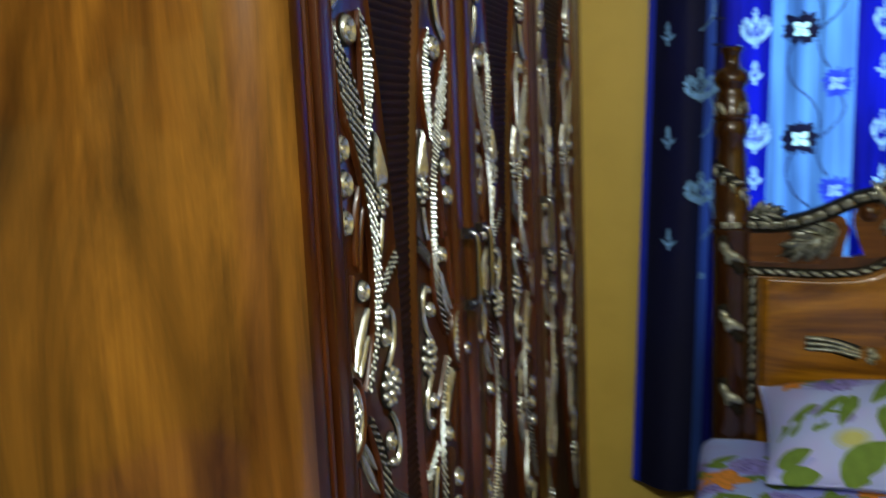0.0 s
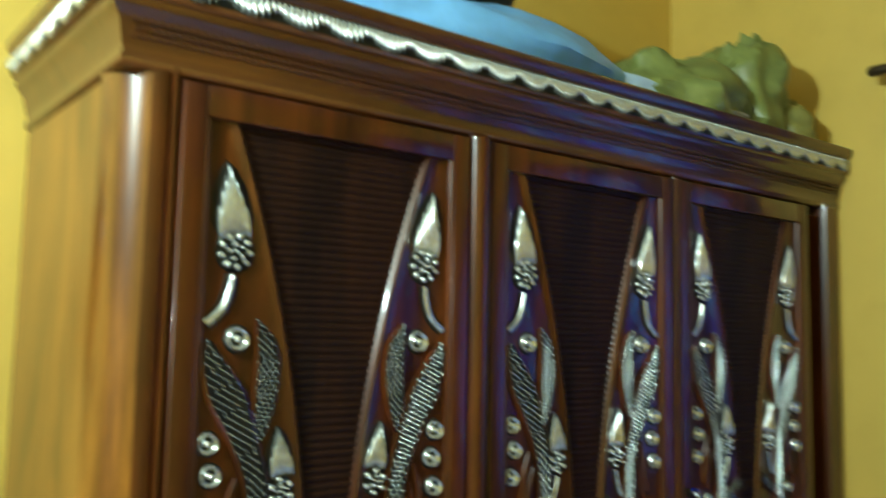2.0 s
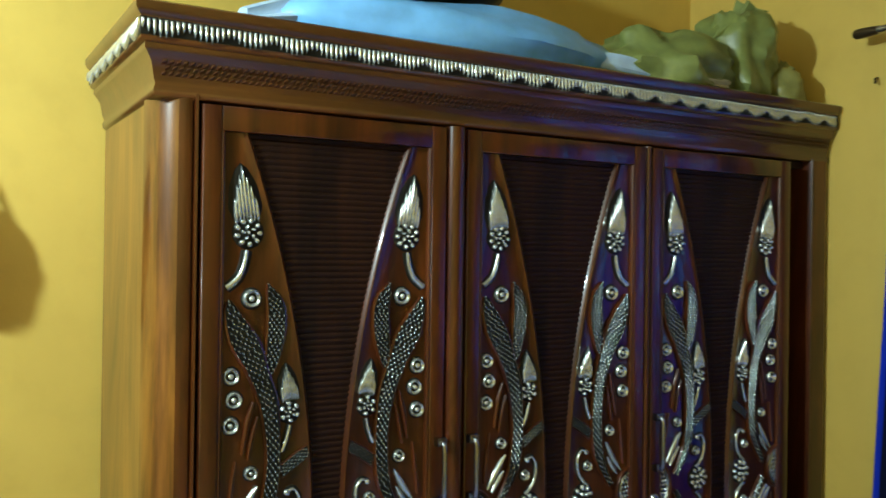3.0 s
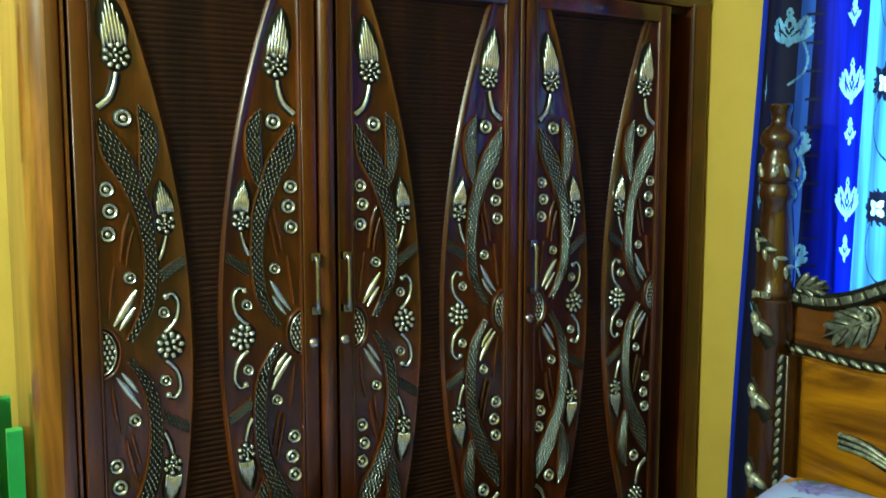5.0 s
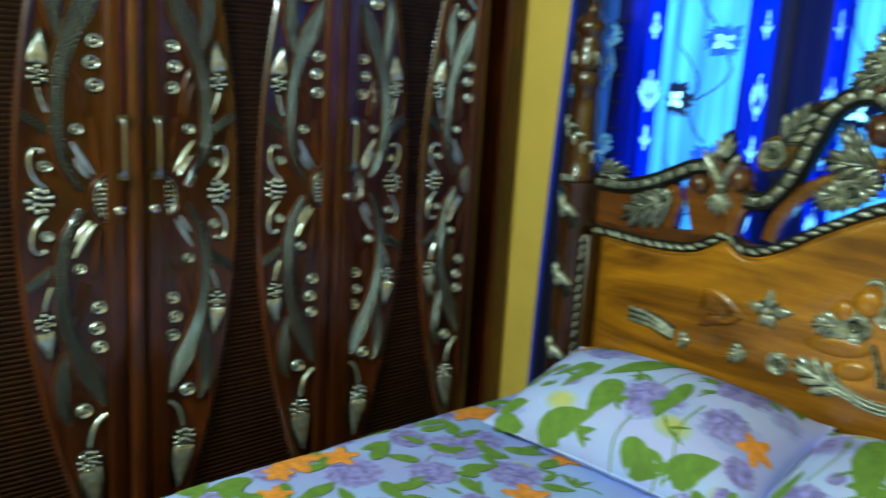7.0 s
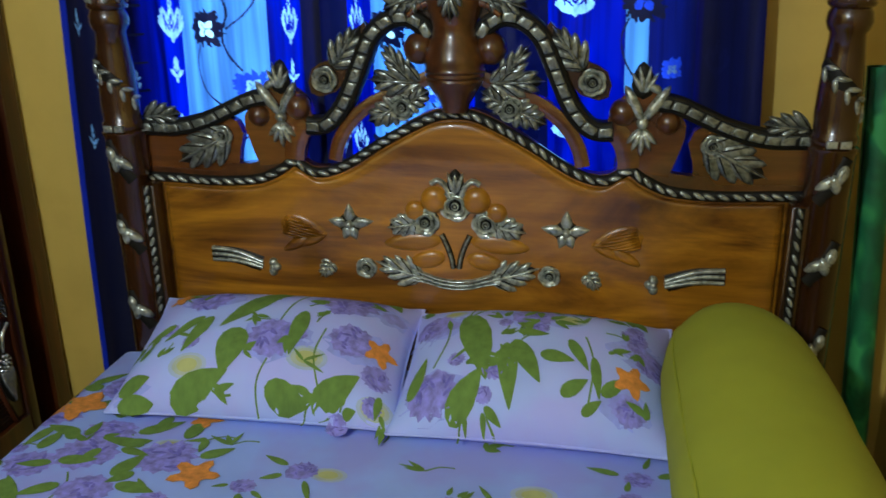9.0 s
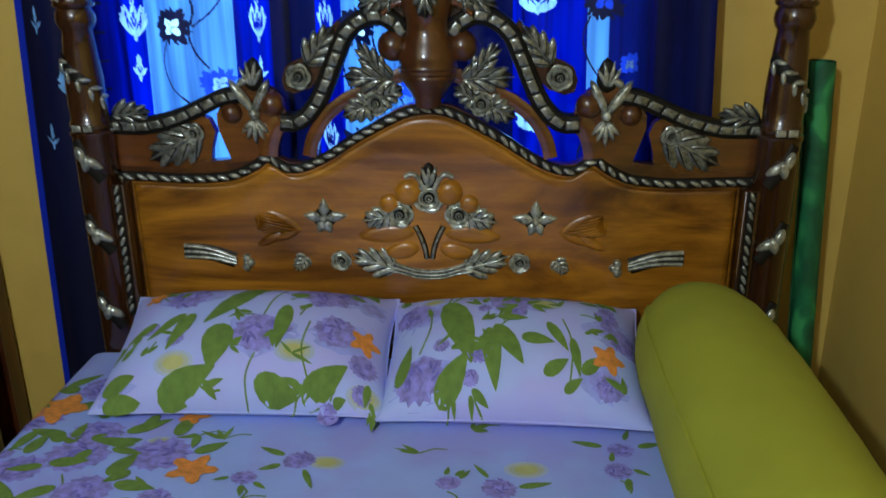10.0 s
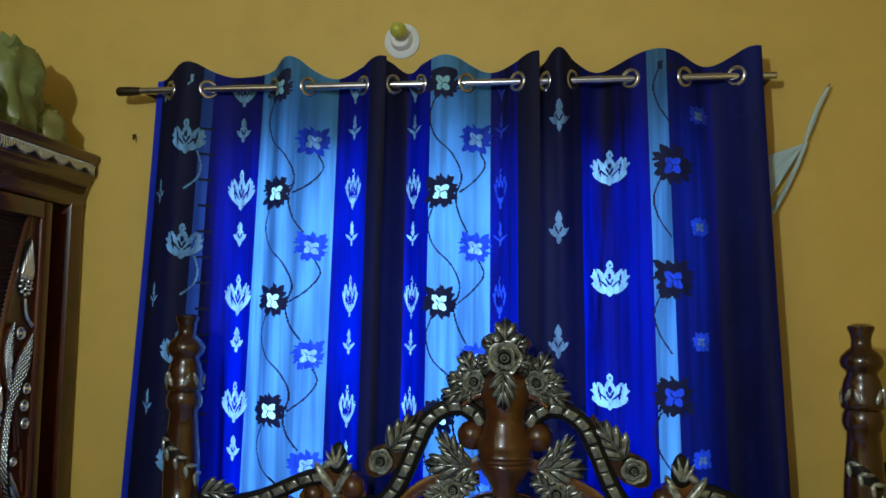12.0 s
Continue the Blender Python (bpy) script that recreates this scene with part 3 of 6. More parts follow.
# bow handles
DARK_STEEL = plain("dark_bronzed_steel", (0.34, 0.35, 0.37), 0.22, 1.0, 0.12, 40, 0.02)
for k, y in ((0, 2.092), (1, 2.172), (2, 2.722)):
    dy = y - DOOR_Y[k]
    g = Geo()
    g.tube(smooth_path([(0.003, dy, 0.178), (0.020, dy, 0.178), (0.030, dy, 0.168), (0.031, dy, 0.115), (0.030, dy, 0.062), (0.020, dy, 0.052), (0.003, dy, 0.052)], 4), 0.0060)
    for b in (0.178, 0.052):
        g.box(0.003, 0.022, dy - 0.011, dy + 0.011, b - 0.009, b + 0.009)
    part("handle", g, DARK_STEEL, doors[k], "dark steel bow handle")
    g = Geo(lambda a, b, n: (n, a, b))
    g.disc(dy, -0.028, 0.013, 0.008, 0.003)
    part("lock", g, STEEL, doors[k])

# ---------------------------------------------------------------- curtains
NAVY = cloth("navy_band", (0.0015, 0.003, 0.034), 0.40)
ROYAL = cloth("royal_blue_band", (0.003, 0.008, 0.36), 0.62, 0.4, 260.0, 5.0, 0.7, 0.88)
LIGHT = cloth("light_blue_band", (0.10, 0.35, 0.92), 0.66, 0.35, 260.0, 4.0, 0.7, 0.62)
SHEER = cloth("sheer_blue_band", (0.05, 0.14, 0.62), 0.75)
CY = 3.372


def fold_y(x, z, rings, sign):
    """Depth of the folds at x: crossings of the rod at the eyelets, deeper folds lower down."""
    p = float(np.interp(x, rings, range(len(rings))))
    if x < rings[0]:
        p = (x - rings[0]) / 0.11
    elif x > rings[-1]:
        p = len(rings) - 1 + (x - rings[-1]) / 0.11
    depth = 0.036 + 0.006 * math.sin(3.1 * z + 9 * x)
    return CY - sign * depth * math.sin(math.pi * p) + 0.004 * math.sin(41 * x + 1.3 * z)


def drape(x, z, lift=0.0, rings=(), sign=1):
    y = fold_y(x, z, rings, sign) - lift
    spread = 1 + 0.05 * (2.3 - z)
    return (1.083 + (x - 1.083) * spread, y, z)


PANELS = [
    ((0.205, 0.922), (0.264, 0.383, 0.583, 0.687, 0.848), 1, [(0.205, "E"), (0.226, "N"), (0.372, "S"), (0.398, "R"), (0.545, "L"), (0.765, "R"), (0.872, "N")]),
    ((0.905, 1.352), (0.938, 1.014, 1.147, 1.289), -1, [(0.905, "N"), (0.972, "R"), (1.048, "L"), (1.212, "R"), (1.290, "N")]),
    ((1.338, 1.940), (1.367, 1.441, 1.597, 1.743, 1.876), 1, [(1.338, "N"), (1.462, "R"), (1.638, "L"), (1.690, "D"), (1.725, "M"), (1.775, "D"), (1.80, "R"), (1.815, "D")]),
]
PALE = cloth("pale_lotus_thread", (0.22, 0.48, 0.76), 0.6, 0.4, 300, 60)
INK = cloth("dark_flower_thread", (0.004, 0.008, 0.045), 0.25, 0.3, 300, 60)
MIDBLUE = cloth("mid_blue_thread", (0.02, 0.06, 0.55), 0.6, 0.3, 300, 60)
WHITE = cloth("white_thread", (0.42, 0.85, 0.95), 0.70, 0.15, 300, 60)
# the pale thread at half strength, with dimmer backlight put into its colour
PALE_SHADED = cloth("shaded_lotus_thread", (0.12, 0.24, 0.40), 0.3, 0.4, 300, 60)
# royal selvedge, its colour raised to hold the light on the folded edge
EDGE = cloth("lit_blue_selvedge", (0.006, 0.03, 0.62), 0.35)
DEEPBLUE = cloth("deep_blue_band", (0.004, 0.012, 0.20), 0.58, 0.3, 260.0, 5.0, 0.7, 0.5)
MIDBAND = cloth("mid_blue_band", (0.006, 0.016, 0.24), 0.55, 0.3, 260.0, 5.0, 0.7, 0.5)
WEAVE = [NAVY, ROYAL, LIGHT, SHEER, PALE, INK, MIDBLUE, WHITE, PALE_SHADED, EDGE, DEEPBLUE, MIDBAND]
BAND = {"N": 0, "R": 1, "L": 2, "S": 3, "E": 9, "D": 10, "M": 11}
CELL, ZTOP, ZMID = 0.0026, 2.340, 0.98


class Loom:
    """The woven pattern of one curtain: a grid of thread colours over the cloth."""

    def __init__(self, xa, xb, bands):
        self.n = int(round((xb - xa) / CELL))
        self.xs = xa + (np.arange(self.n) + 0.5) * (xb - xa) / self.n
        self.edges = np.linspace(xa, xb, self.n + 1)
        self.zs = np.arange(ZTOP, ZMID, -CELL)
        self.kind = np.zeros((len(self.zs) - 1, self.n), int)
        for x, k in bands:
            self.kind[:, self.xs >= x - 1e-6] = BAND[k]
        self.plain_row = self.kind[:1].copy()
        self.px = self.xs[None, :] + 0 * self.zs[:-1, None]
        self.pz = 0 * self.xs[None, :] + (self.zs[:-1, None] - CELL / 2)

    def patch(self, a, b, turn, length, width, point=0.7):
        """The cells of a leaf-shaped patch; a is where it shows once the cloth hangs spread."""
        a = 1.083 + (a - 1.083) / (1 + 0.05 * (2.3 - b))
        reach = length + width
        i0, i1 = np.searchsorted(self.xs, (a - reach, a + reach))
        j0, j1 = max(0, int((ZTOP - b - reach) / CELL)), max(0, int((ZTOP - b + reach) / CELL) + 1)
        px, pz = self.px[j0:j1, i0:i1], self.pz[j0:j1, i0:i1]
        c, s = math.cos(turn), math.sin(turn)
        u = ((px - a) * c + (pz - b) * s) / length
        v = (-(px - a) * s + (pz - b) * c)
        w = np.sqrt(np.clip(u * (1 - u), 0, 1)) * width * (1 - point * np.clip(u, 0, 1) ** 2)
        return (slice(j0, j1), slice(i0, i1)), (u > 0) & (u < 1) & (np.abs(v) < w)

    def leaf(self, a, b, turn, length, width, mat, point=0.7):
        where, mask = self.patch(a, b, turn, length, width, point)
        self.kind[where][mask] = mat

    def clear(self, a, b, turn, length, width, ground):
        """Lets the band's own colour show through again."""
        where, mask = self.patch(a, b, turn, length, width, 0.0)
        self.kind[where][mask] = ground[where][mask]

    def lotus(self, x, z, w, h, mat):
        """A damask head: side petals that curl up and out, inner petals round a heart, a drop above and a foot below."""
        ground = self.kind.copy()
        foot, up, k = z - h * 0.42, math.pi / 2, min(1.0, w / h)
        for sd in (-1, 1):
            self.leaf(x, foot, up - sd * 1.05 * k, h * 0.58, w * 0.26, mat, 0.1)
            self.leaf(x + sd * 0.34 * w, z - 0.20 * h, up - sd * 0.22 * k, h * 0.50, w * 0.20, mat, 0.55)
            self.leaf(x + sd * 0.10 * w, z - 0.26 * h, up - sd * 0.42 * k, h * 0.62, w * 0.24, mat, 0.4)
            self.leaf(x + sd * 0.40 * w, z - 0.02 * h, up - sd * 0.95 * k, h * 0.20, w * 0.10, mat, 0.5)
        self.leaf(x, foot + h * 0.06, up, h * 0.70, w * 0.34, mat, 0.1)
        for sd in (-1, 1):
            self.clear(x + sd * 0.05 * w, foot + h * 0.16, up - sd * 0.80 * k, h * 0.34, 0.0050, ground)
            self.clear(x + sd * 0.25 * w, z - 0.24 * h, up - sd * 0.20 * k, h * 0.44, 0.0052, ground)
            self.clear(x, z - 0.20 * h, up - sd * 0.46 * k, h * 0.26, 0.0056, ground)
        self.clear(x, z - h * 0.02, up, h * 0.20, w * 0.10, ground)
        self.leaf(x, z + h * 0.30, up, h * 0.26, w * 0.20, mat, 0.4)
        self.clear(x, z + h * 0.38, up, h * 0.08, 0.0045, ground)
        self.leaf(x, foot + h * 0.02, -up, h * 0.14, w * 0.18, mat)

    def bud(self, x, z, w, h, mat):
        ground = self.kind.copy()
        self.leaf(x, z + h * 0.14, math.pi / 2, h * 0.38, w * 0.42, mat)
        self.leaf(x, z - h * 0.30, math.pi / 2, h * 0.52, w * 0.62, mat, 0.3)
        for t in (-1, 1):
            self.leaf(x, z - h * 0.26, math.pi / 2 - t * 0.85, h * 0.40, w * 0.36, mat)
            self.clear(x, z - h * 0.18, math.pi / 2 - t * 0.45, h * 0.26, 0.0042, ground)
        self.leaf(x, z - h * 0.24, -math.pi / 2, h * 0.26, w * 0.30, mat)

    def flower(self, x, z, r, petals, heart, seed):
        """A ragged square flower with a bright heart."""
        rnd = random.Random(seed)
        for i in range(14):
            t = 2 * math.pi * i / 14 + rnd.uniform(-0.15, 0.15)
            m = max(abs(math.cos(t)), abs(math.sin(t)))
            self.leaf(x, z, t, r * rnd.uniform(0.92, 1.2) / m, r * 0.58, petals, 0.25)
        for i in range(9):
            t = 2 * math.pi * i / 9 + rnd.uniform(-0.2, 0.2)
            self.leaf(x + r * 0.75 * math.cos(t), z + r * 0.75 * math.sin(t), t + 0.6, r * 0.55, r * 0.22, petals, 0.4)
        for i in range(4):
            self.leaf(x, z - 0.06 * r, 0.75 + i * math.pi / 2 + rnd.uniform(-0.1, 0.1), r * rnd.uniform(0.56, 0.70), r * 0.46, heart, 0.1)
        self.leaf(x - 0.3 * r, z - 0.06 * r, 0.0, r * 0.6, r * 0.5, heart, 0.0)
        for i in range(3):
            self.leaf(x, z - 0.06 * r, 0.2 + i * 2.1, r * 0.42, r * 0.07, petals, 0.3)

    def line(self, pts, mat, w=0.0036):
        path = smooth_path(pts, 10)
        for (a, b), (c, d) in zip(path, path[1:]):
            self.leaf(a, b, math.atan2(d - b, c - a), math.hypot(c - a, d - b) * 1.5, w * 1.3, mat, 0.0)


looms = [Loom(xa, xb, bands) for (xa, xb), rings, sign, bands in PANELS]
L0, L1, L2 = looms
for i in range(-1, 5):
    dz = -0.306 * i
    L0.lotus(0.335, 2.172 + dz, 0.085, 0.095, 4)
    L0.bud(0.240, 2.020 + dz, 0.030, 0.072, 4)
    L0.line([(0.362, 2.135 + dz), (0.372, 2.09 + dz), (0.362, 2.05 + dz), (0.335, 2.02 + dz)], 4)
    for lm, x, w, m in ((L0, 0.485, 0.074, 4), (L0, 0.823, 0.044, 4), (L1, 0.997, 0.040, 4), (L1, 1.243, 0.030, 6)):
        lm.lotus(x, 2.021 + dz, w, 0.108, m)
        lm.bud(x, 1.893 + dz, w * 0.62, 0.072, m)
    for lm, x, dx in ((L0, 0.607, 0.097), (L1, 1.083, 0.091)):
        lm.line([(x - 0.020, 1.968 + dz), (x - 0.036, 1.915 + dz), (x - 0.018, 1.855 + dz), (x + 0.030, 1.805 + dz), (x + 0.054, 1.745 + dz), (x + 0.040, 1.685 + dz), (x + 0.052, 1.630 + dz), (x + dx - 0.02, 1.590 + dz)], 5)
        lm.line([(x + dx + 0.010, 1.818 + dz), (x + dx + 0.024, 1.780 + dz), (x + dx - 0.005, 1.735 + dz), (x + 0.050, 1.700 + dz)], 5)
        lm.flower(x, 2.008 + dz, 0.040, 5, 7, i)
        lm.flower(x + dx, 1.855 + dz, 0.036, 6, 4, i + 20)
    L2.lotus(1.543, 2.078 + dz, 0.094, 0.090, 4)
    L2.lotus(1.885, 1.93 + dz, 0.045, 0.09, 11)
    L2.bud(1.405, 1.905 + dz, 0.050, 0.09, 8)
    L2.line([(1.672, 2.035 + dz), (1.655, 1.985 + dz), (1.668, 1.930 + dz), (1.700, 1.88 + dz)], 5)
    L2.flower(1.705, 2.075 + dz, 0.046, 5, 6, i + 40)
    L2.flower(1.779, 1.912 + dz, 0.022, 6, 8, i + 60)
for i in range(17):
    z = 2.20 - i * 0.075
    L0.line([(0.368, z), (0.385, z), (0.402, z)], 5, 0.006)

drapes = []
for loom, ((xa, xb), rings, sign, bands) in zip(looms, PANELS):
    cur = thing("curtain", "navy, royal and light blue striped curtain woven with flowers", "curtain", "window curtains")
    drapes.append(cur)
    zs = [2.375] + list(loom.zs) + list(np.linspace(ZMID - 0.06, 0.30, 14))
    kinds = np.vstack([loom.plain_row, loom.kind] + [loom.plain_row] * 14)
    verts = []
    for z in zs:
        for x in loom.edges:
            px, py, pz = drape(x, z, 0, rings, sign)
            verts.append((px, py, pz + (0.020 * (CY - py) / 0.036 if z > 2.335 else 0)))
    w = loom.n + 1
    faces = [(r * w + i, r * w + i + 1, (r + 1) * w + i + 1, (r + 1) * w + i) for r in range(len(zs) - 1) for i in range(loom.n)]
    me = bpy.data.meshes.new("cloth")
    me.from_pydata(verts, [], faces)
    for m in WEAVE:
        me.materials.append(m)
    me.polygons.foreach_set("material_index", kinds[:len(zs) - 1].ravel().tolist())
    me.polygons.foreach_set("use_smooth", [True] * len(faces))
    me.update()
    part("cloth", me, None, cur)
    for x in rings:
        c = Vector(drape(x, 2.318, 0, rings, sign))
        q = Geo()
        a = math.atan2(fold_y(x + 0.004, 2.318, rings, sign) - fold_y(x - 0.004, 2.318, rings, sign), 0.008)
        side = Vector((math.cos(a), math.sin(a), 0))
        rows = []
        for i in range(25):
            t = 2 * math.pi * i / 24
            out = side * math.cos(t) + Vector((0, 0, 1)) * math.sin(t)
            nrm = side.cross(Vector((0, 0, 1)))
            rows.append([tuple(c + out * (0.024 + 0.006 * math.cos(k)) + nrm * 0.005 * math.sin(k)) for k in np.linspace(0, 2 * math.pi, 9)[:-1]])
        q.rings(rows)
        part("eyelet", q, STEEL, cur, "steel eyelet")

rod = thing("curtain_rod", "steel curtain rod with dark end knob above the window", "curtain rod")
part("bar", Geo().tube([(0.115, CY, 2.318), (1.98, CY, 2.318)], 0.0105, 12), STEEL, rod)
END = plain("dark_bronze", (0.08, 0.06, 0.035), 0.35, 0.8)
part("end_knob", Geo().tube([(0.098, CY, 2.318), (0.105, CY, 2.318), (0.13, CY, 2.318), (0.17, CY, 2.318)], [0.010, 0.0145, 0.0145, 0.012], 12), END, rod)
part("bracket", Geo().tube([(0.19, CY, 2.315), (0.19, 3.45, 2.315)], 0.008, 8), END, rod)
part("bracket", Geo().tube([(1.96, CY, 2.315), (1.96, 3.45, 2.315)], 0.008, 8), END, rod)


FLAT = ((1, 0), (0.66, 0), (0.33, 0))


def flat_leaf(g, a, b, turn, length, width, mat=0, point=0.7, n=10):
    """A leaf-shaped patch that lies on a surface."""
    c, s = math.cos(turn), math.sin(turn)
    pts = []
    for i in range(n):
        t = 2 * math.pi * i / n
        x = (1 - math.cos(t)) / 2
        y = math.sin(t) / 2 * width * (1 - point * x * x)
        pts.append((a + c * x * length - s * y, b + s * x * length + c * y))
    g.dome(pts, 0, 0, FLAT, mat)

# ---------------------------------------------------------------- the bed
CREST_WOOD = wood("red_brown_crest_wood", (0.05, 0.015, 0.003), (0.17, 0.058, 0.008), "x", 0.24, 0.9, 0.05)
BX, BYF = 1.276, 3.20          # the headboard's middle and its front face
bed = thing("bed", "lacquered wooden double bed with a carved silver-gilt headboard", "bed")


def board(s=1):
    return lambda a, b, n: (BX - s * a, BYF - n, b)


ROPE = [(0.835, 1.040), (0.724, 1.037), (0.607, 1.033), (0.505, 1.041), (0.444, 1.066), (0.407, 1.088), (0.362, 1.064), (0.317, 1.066), (0.258, 1.092), (0.186, 1.138), (0.102, 1.184), (0.047, 1.208), (0.0, 1.214)]
half = smooth_path(ROPE, 5)
outline = [(a, b) for a, b in half] + [(-a, b) for a, b in reversed(half[:-1])]
PAN = outline + [(-0.835, 0.30), (0.835, 0.30)]
part("headboard_panel", Geo(board()).slab(PAN, -0.035, 0.0), BED_WOOD, bed, "orange-brown lacquered headboard panel")
# a raised field with a soft edge, inside the rope
g = Geo(board())
inner = [(max(-0.758, min(0.758, a * 0.985)), b - 0.016) for a, b in outline] + [(-0.758, 0.62), (0.758, 0.62)]
rows = []
for k, n in ((1.0, 0.0005), (0.998, 0.008), (0.994, 0.0125), (0.985, 0.0150), (0.97, 0.0158), (0.93, 0.0160)):
    rows.append([(a * k, 0.84 + (b - 0.84) * (1 - (1 - k) * 1.6), n) for a, b in inner])
g.rings(rows)
g.add(rows[-1], [tuple(range(len(inner)))])
part("raised_field", g, BED_WOOD, bed)


def rope(geo, path, r, gap=0.030):
    """A twisted cord: slanted silver strands on a dark round."""
    fine = smooth_path(path, 14)
    geo.ribbon(fine, r * 2.2, r * 0.75, -0.001, mat=1)
    run, nxt = 0.0, gap / 2
    for (a, b), (c, d) in zip(fine, fine[1:]):
        step = math.hypot(c - a, d - b)
        run += step
        if run >= nxt:
            nxt += gap
            t = math.atan2(d - b, c - a)
            u = t + 0.42
            geo.petal(a - gap * 0.55 * math.cos(u), b - gap * 0.55 * math.sin(u), u, gap * 1.1, r * 1.05, r * 0.75, r * 0.3, 0.1, 10)


def notched(geo, path, w, n0, n1, gap=0.034, wide=0.5):
    """A dark board that follows a path, set with silver blocks."""
    fine = smooth_path(path, 12)
    box = ((-0.5, n0), (-0.5, n1 * 0.7), (-0.42, n1), (-0.30, n1 * 1.15), (-0.26, n1 * 0.8), (0.26, n1 * 0.8), (0.30, n1 * 1.15), (0.42, n1), (0.5, n1 * 0.7), (0.5, n0), (-0.5, n0))
    geo.ribbon(fine, w, 1.0, 0.0, box, mat=1)
    run, nxt = 0.0, gap / 2
    for (a, b), (c, d) in zip(fine, fine[1:]):
        run += math.hypot(c - a, d - b)
        if run >= nxt:
            nxt += gap
            t = math.atan2(d - b, c - a)
            ca, sa = math.cos(t), math.sin(t)
            e, f = gap * 0.44, w * wide / 2
            pts = [(a + ca * x - sa * y, b + sa * x + ca * y) for x, y in ((-e + f * 0.16, f), (-e, 0), (-e - f * 0.12, -f), (e - f * 0.16, -f), (e, 0), (e + f * 0.12, f))]
            geo.dome(pts, n1 * 0.5, n1 * 0.8, ((1, 0), (0.95, 0.8), (0.8, 1.0), (0.4, 1.0)))


BED2 = [PEWTER, PATINA, BED_WOOD]
CREST2 = [DARK_LEAF, PATINA, BED_WOOD]


def pair(name, fn, mats=BED2, label=""):
    """The same carving on both halves of the headboard."""
    for s in (1, -1):
        q = Geo(board(s))
        fn(q)
        part(name, q, mats, bed, label)


q = Geo(board())
rope(q, ROPE + [(-a, b) for a, b in reversed(ROPE[:-1])], 0.012)
part("rope_moulding", q, BED2, bed, "silver and black twisted rope moulding")
pair("stile", lambda q: q.box(0.764, 0.804, 0.30, 1.030, 0.001, 0.056, 0.004), POST_WOOD)
for s in (1, -1):
    q = Geo(lambda a, b, n: (BX - s * a, BYF - 0.057 - n, b))
    rope(q, [(0.781, 1.030), (0.782, 0.9), (0.783, 0.78), (0.784, 0.675)], 0.010, 0.027)
    part("rope_moulding", q, BED2, bed)
pair("rope_moulding", lambda q: rope(q, [(0.764, 0.632), (0.745, 0.632), (0.72, 0.632)], 0.010, 0.027))


def strip(q):
    """The solid edge of the crest just over the rope."""
    fine = half
    rows = []
    for i, (a, b) in enumerate(fine):
        up = 0.014 + (0.030 if 0.44 < a < 0.60 else 0.012 if a > 0.42 else 0.004 * math.sin(a * 20))
        rows.append([(a, b - 0.004, -0.03), (a, b - 0.004, -0.001), (a, b + up, -0.001), (a, b + up, -0.03), (a, b - 0.004, -0.03)])
    q.rings(rows, closed=False)


pair("crest_edge", strip, CORNICE_WOOD)
pair("shoulder_board", lambda q: q.slab([(0.84, 1.045), (0.70, 1.043), (0.56, 1.042), (0.552, 1.075), (0.548, 1.11), (0.535, 1.155), (0.548, 1.185), (0.575, 1.20), (0.64, 1.172), (0.72, 1.158), (0.84, 1.160)], -0.03, -0.003), CREST_WOOD)
RAIL = [(0.838, 1.171), (0.770, 1.169), (0.705, 1.170), (0.631, 1.188), (0.563, 1.217), (0.510, 1.240), (0.462, 1.250)]
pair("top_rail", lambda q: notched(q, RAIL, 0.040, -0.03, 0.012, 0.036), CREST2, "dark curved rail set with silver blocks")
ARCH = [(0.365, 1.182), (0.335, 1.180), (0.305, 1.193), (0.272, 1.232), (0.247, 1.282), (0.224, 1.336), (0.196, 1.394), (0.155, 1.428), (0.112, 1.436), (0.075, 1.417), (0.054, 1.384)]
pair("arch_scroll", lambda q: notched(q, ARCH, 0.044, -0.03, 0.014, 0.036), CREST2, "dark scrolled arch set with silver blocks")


def limb(q, path, w, n0=-0.028, n1=0.006):
    q.ribbon(smooth_path(path, 6), w, 1.0, 0.0, ((-0.5, n0), (-0.5, n1 * 0.5), (-0.3, n1), (0.3, n1), (0.5, n1 * 0.5), (0.5, n0), (-0.5, n0)))


pair("crest_limb", lambda q: limb(q, [(0.060, 1.300), (0.110, 1.278), (0.160, 1.256), (0.212, 1.230), (0.258, 1.190), (0.288, 1.140), (0.300, 1.095)], 0.034), CREST_WOOD)
pair("crest_limb", lambda q: limb(q, [(0.365, 1.182), (0.385, 1.165), (0.40, 1.13), (0.405, 1.095)], 0.05), CREST_WOOD)
pair("lily_board", lambda q: q.slab([(0.505, 1.235), (0.527, 1.20), (0.527, 1.168), (0.512, 1.12), (0.496, 1.075), (0.395, 1.090), (0.375, 1.15), (0.350, 1.19), (0.358, 1.235), (0.385, 1.262), (0.43, 1.285), (0.47, 1.268)], -0.028, 0.0), CREST_WOOD)
pair("rose_board", lambda q: q.slab([(0.352, 1.258), (0.358, 1.285), (0.348, 1.315), (0.325, 1.330), (0.285, 1.345), (0.255, 1.39), (0.215, 1.425), (0.20, 1.40), (0.235, 1.345), (0.262, 1.29), (0.29, 1.262), (0.33, 1.25)], -0.028, -0.002), POST_WOOD)


def ball(q, a, b, r, mat=0):
    rows = [[(a + r * math.sin(t) * math.cos(2 * math.pi * i / 14), b + r * math.sin(t) * math.sin(2 * math.pi * i / 14), r * 0.9 * math.cos(t)) for i in range(14)] for t in np.linspace(0.08, math.pi - 0.08, 9)]
    q.rings(rows, cap=True, mat=mat)


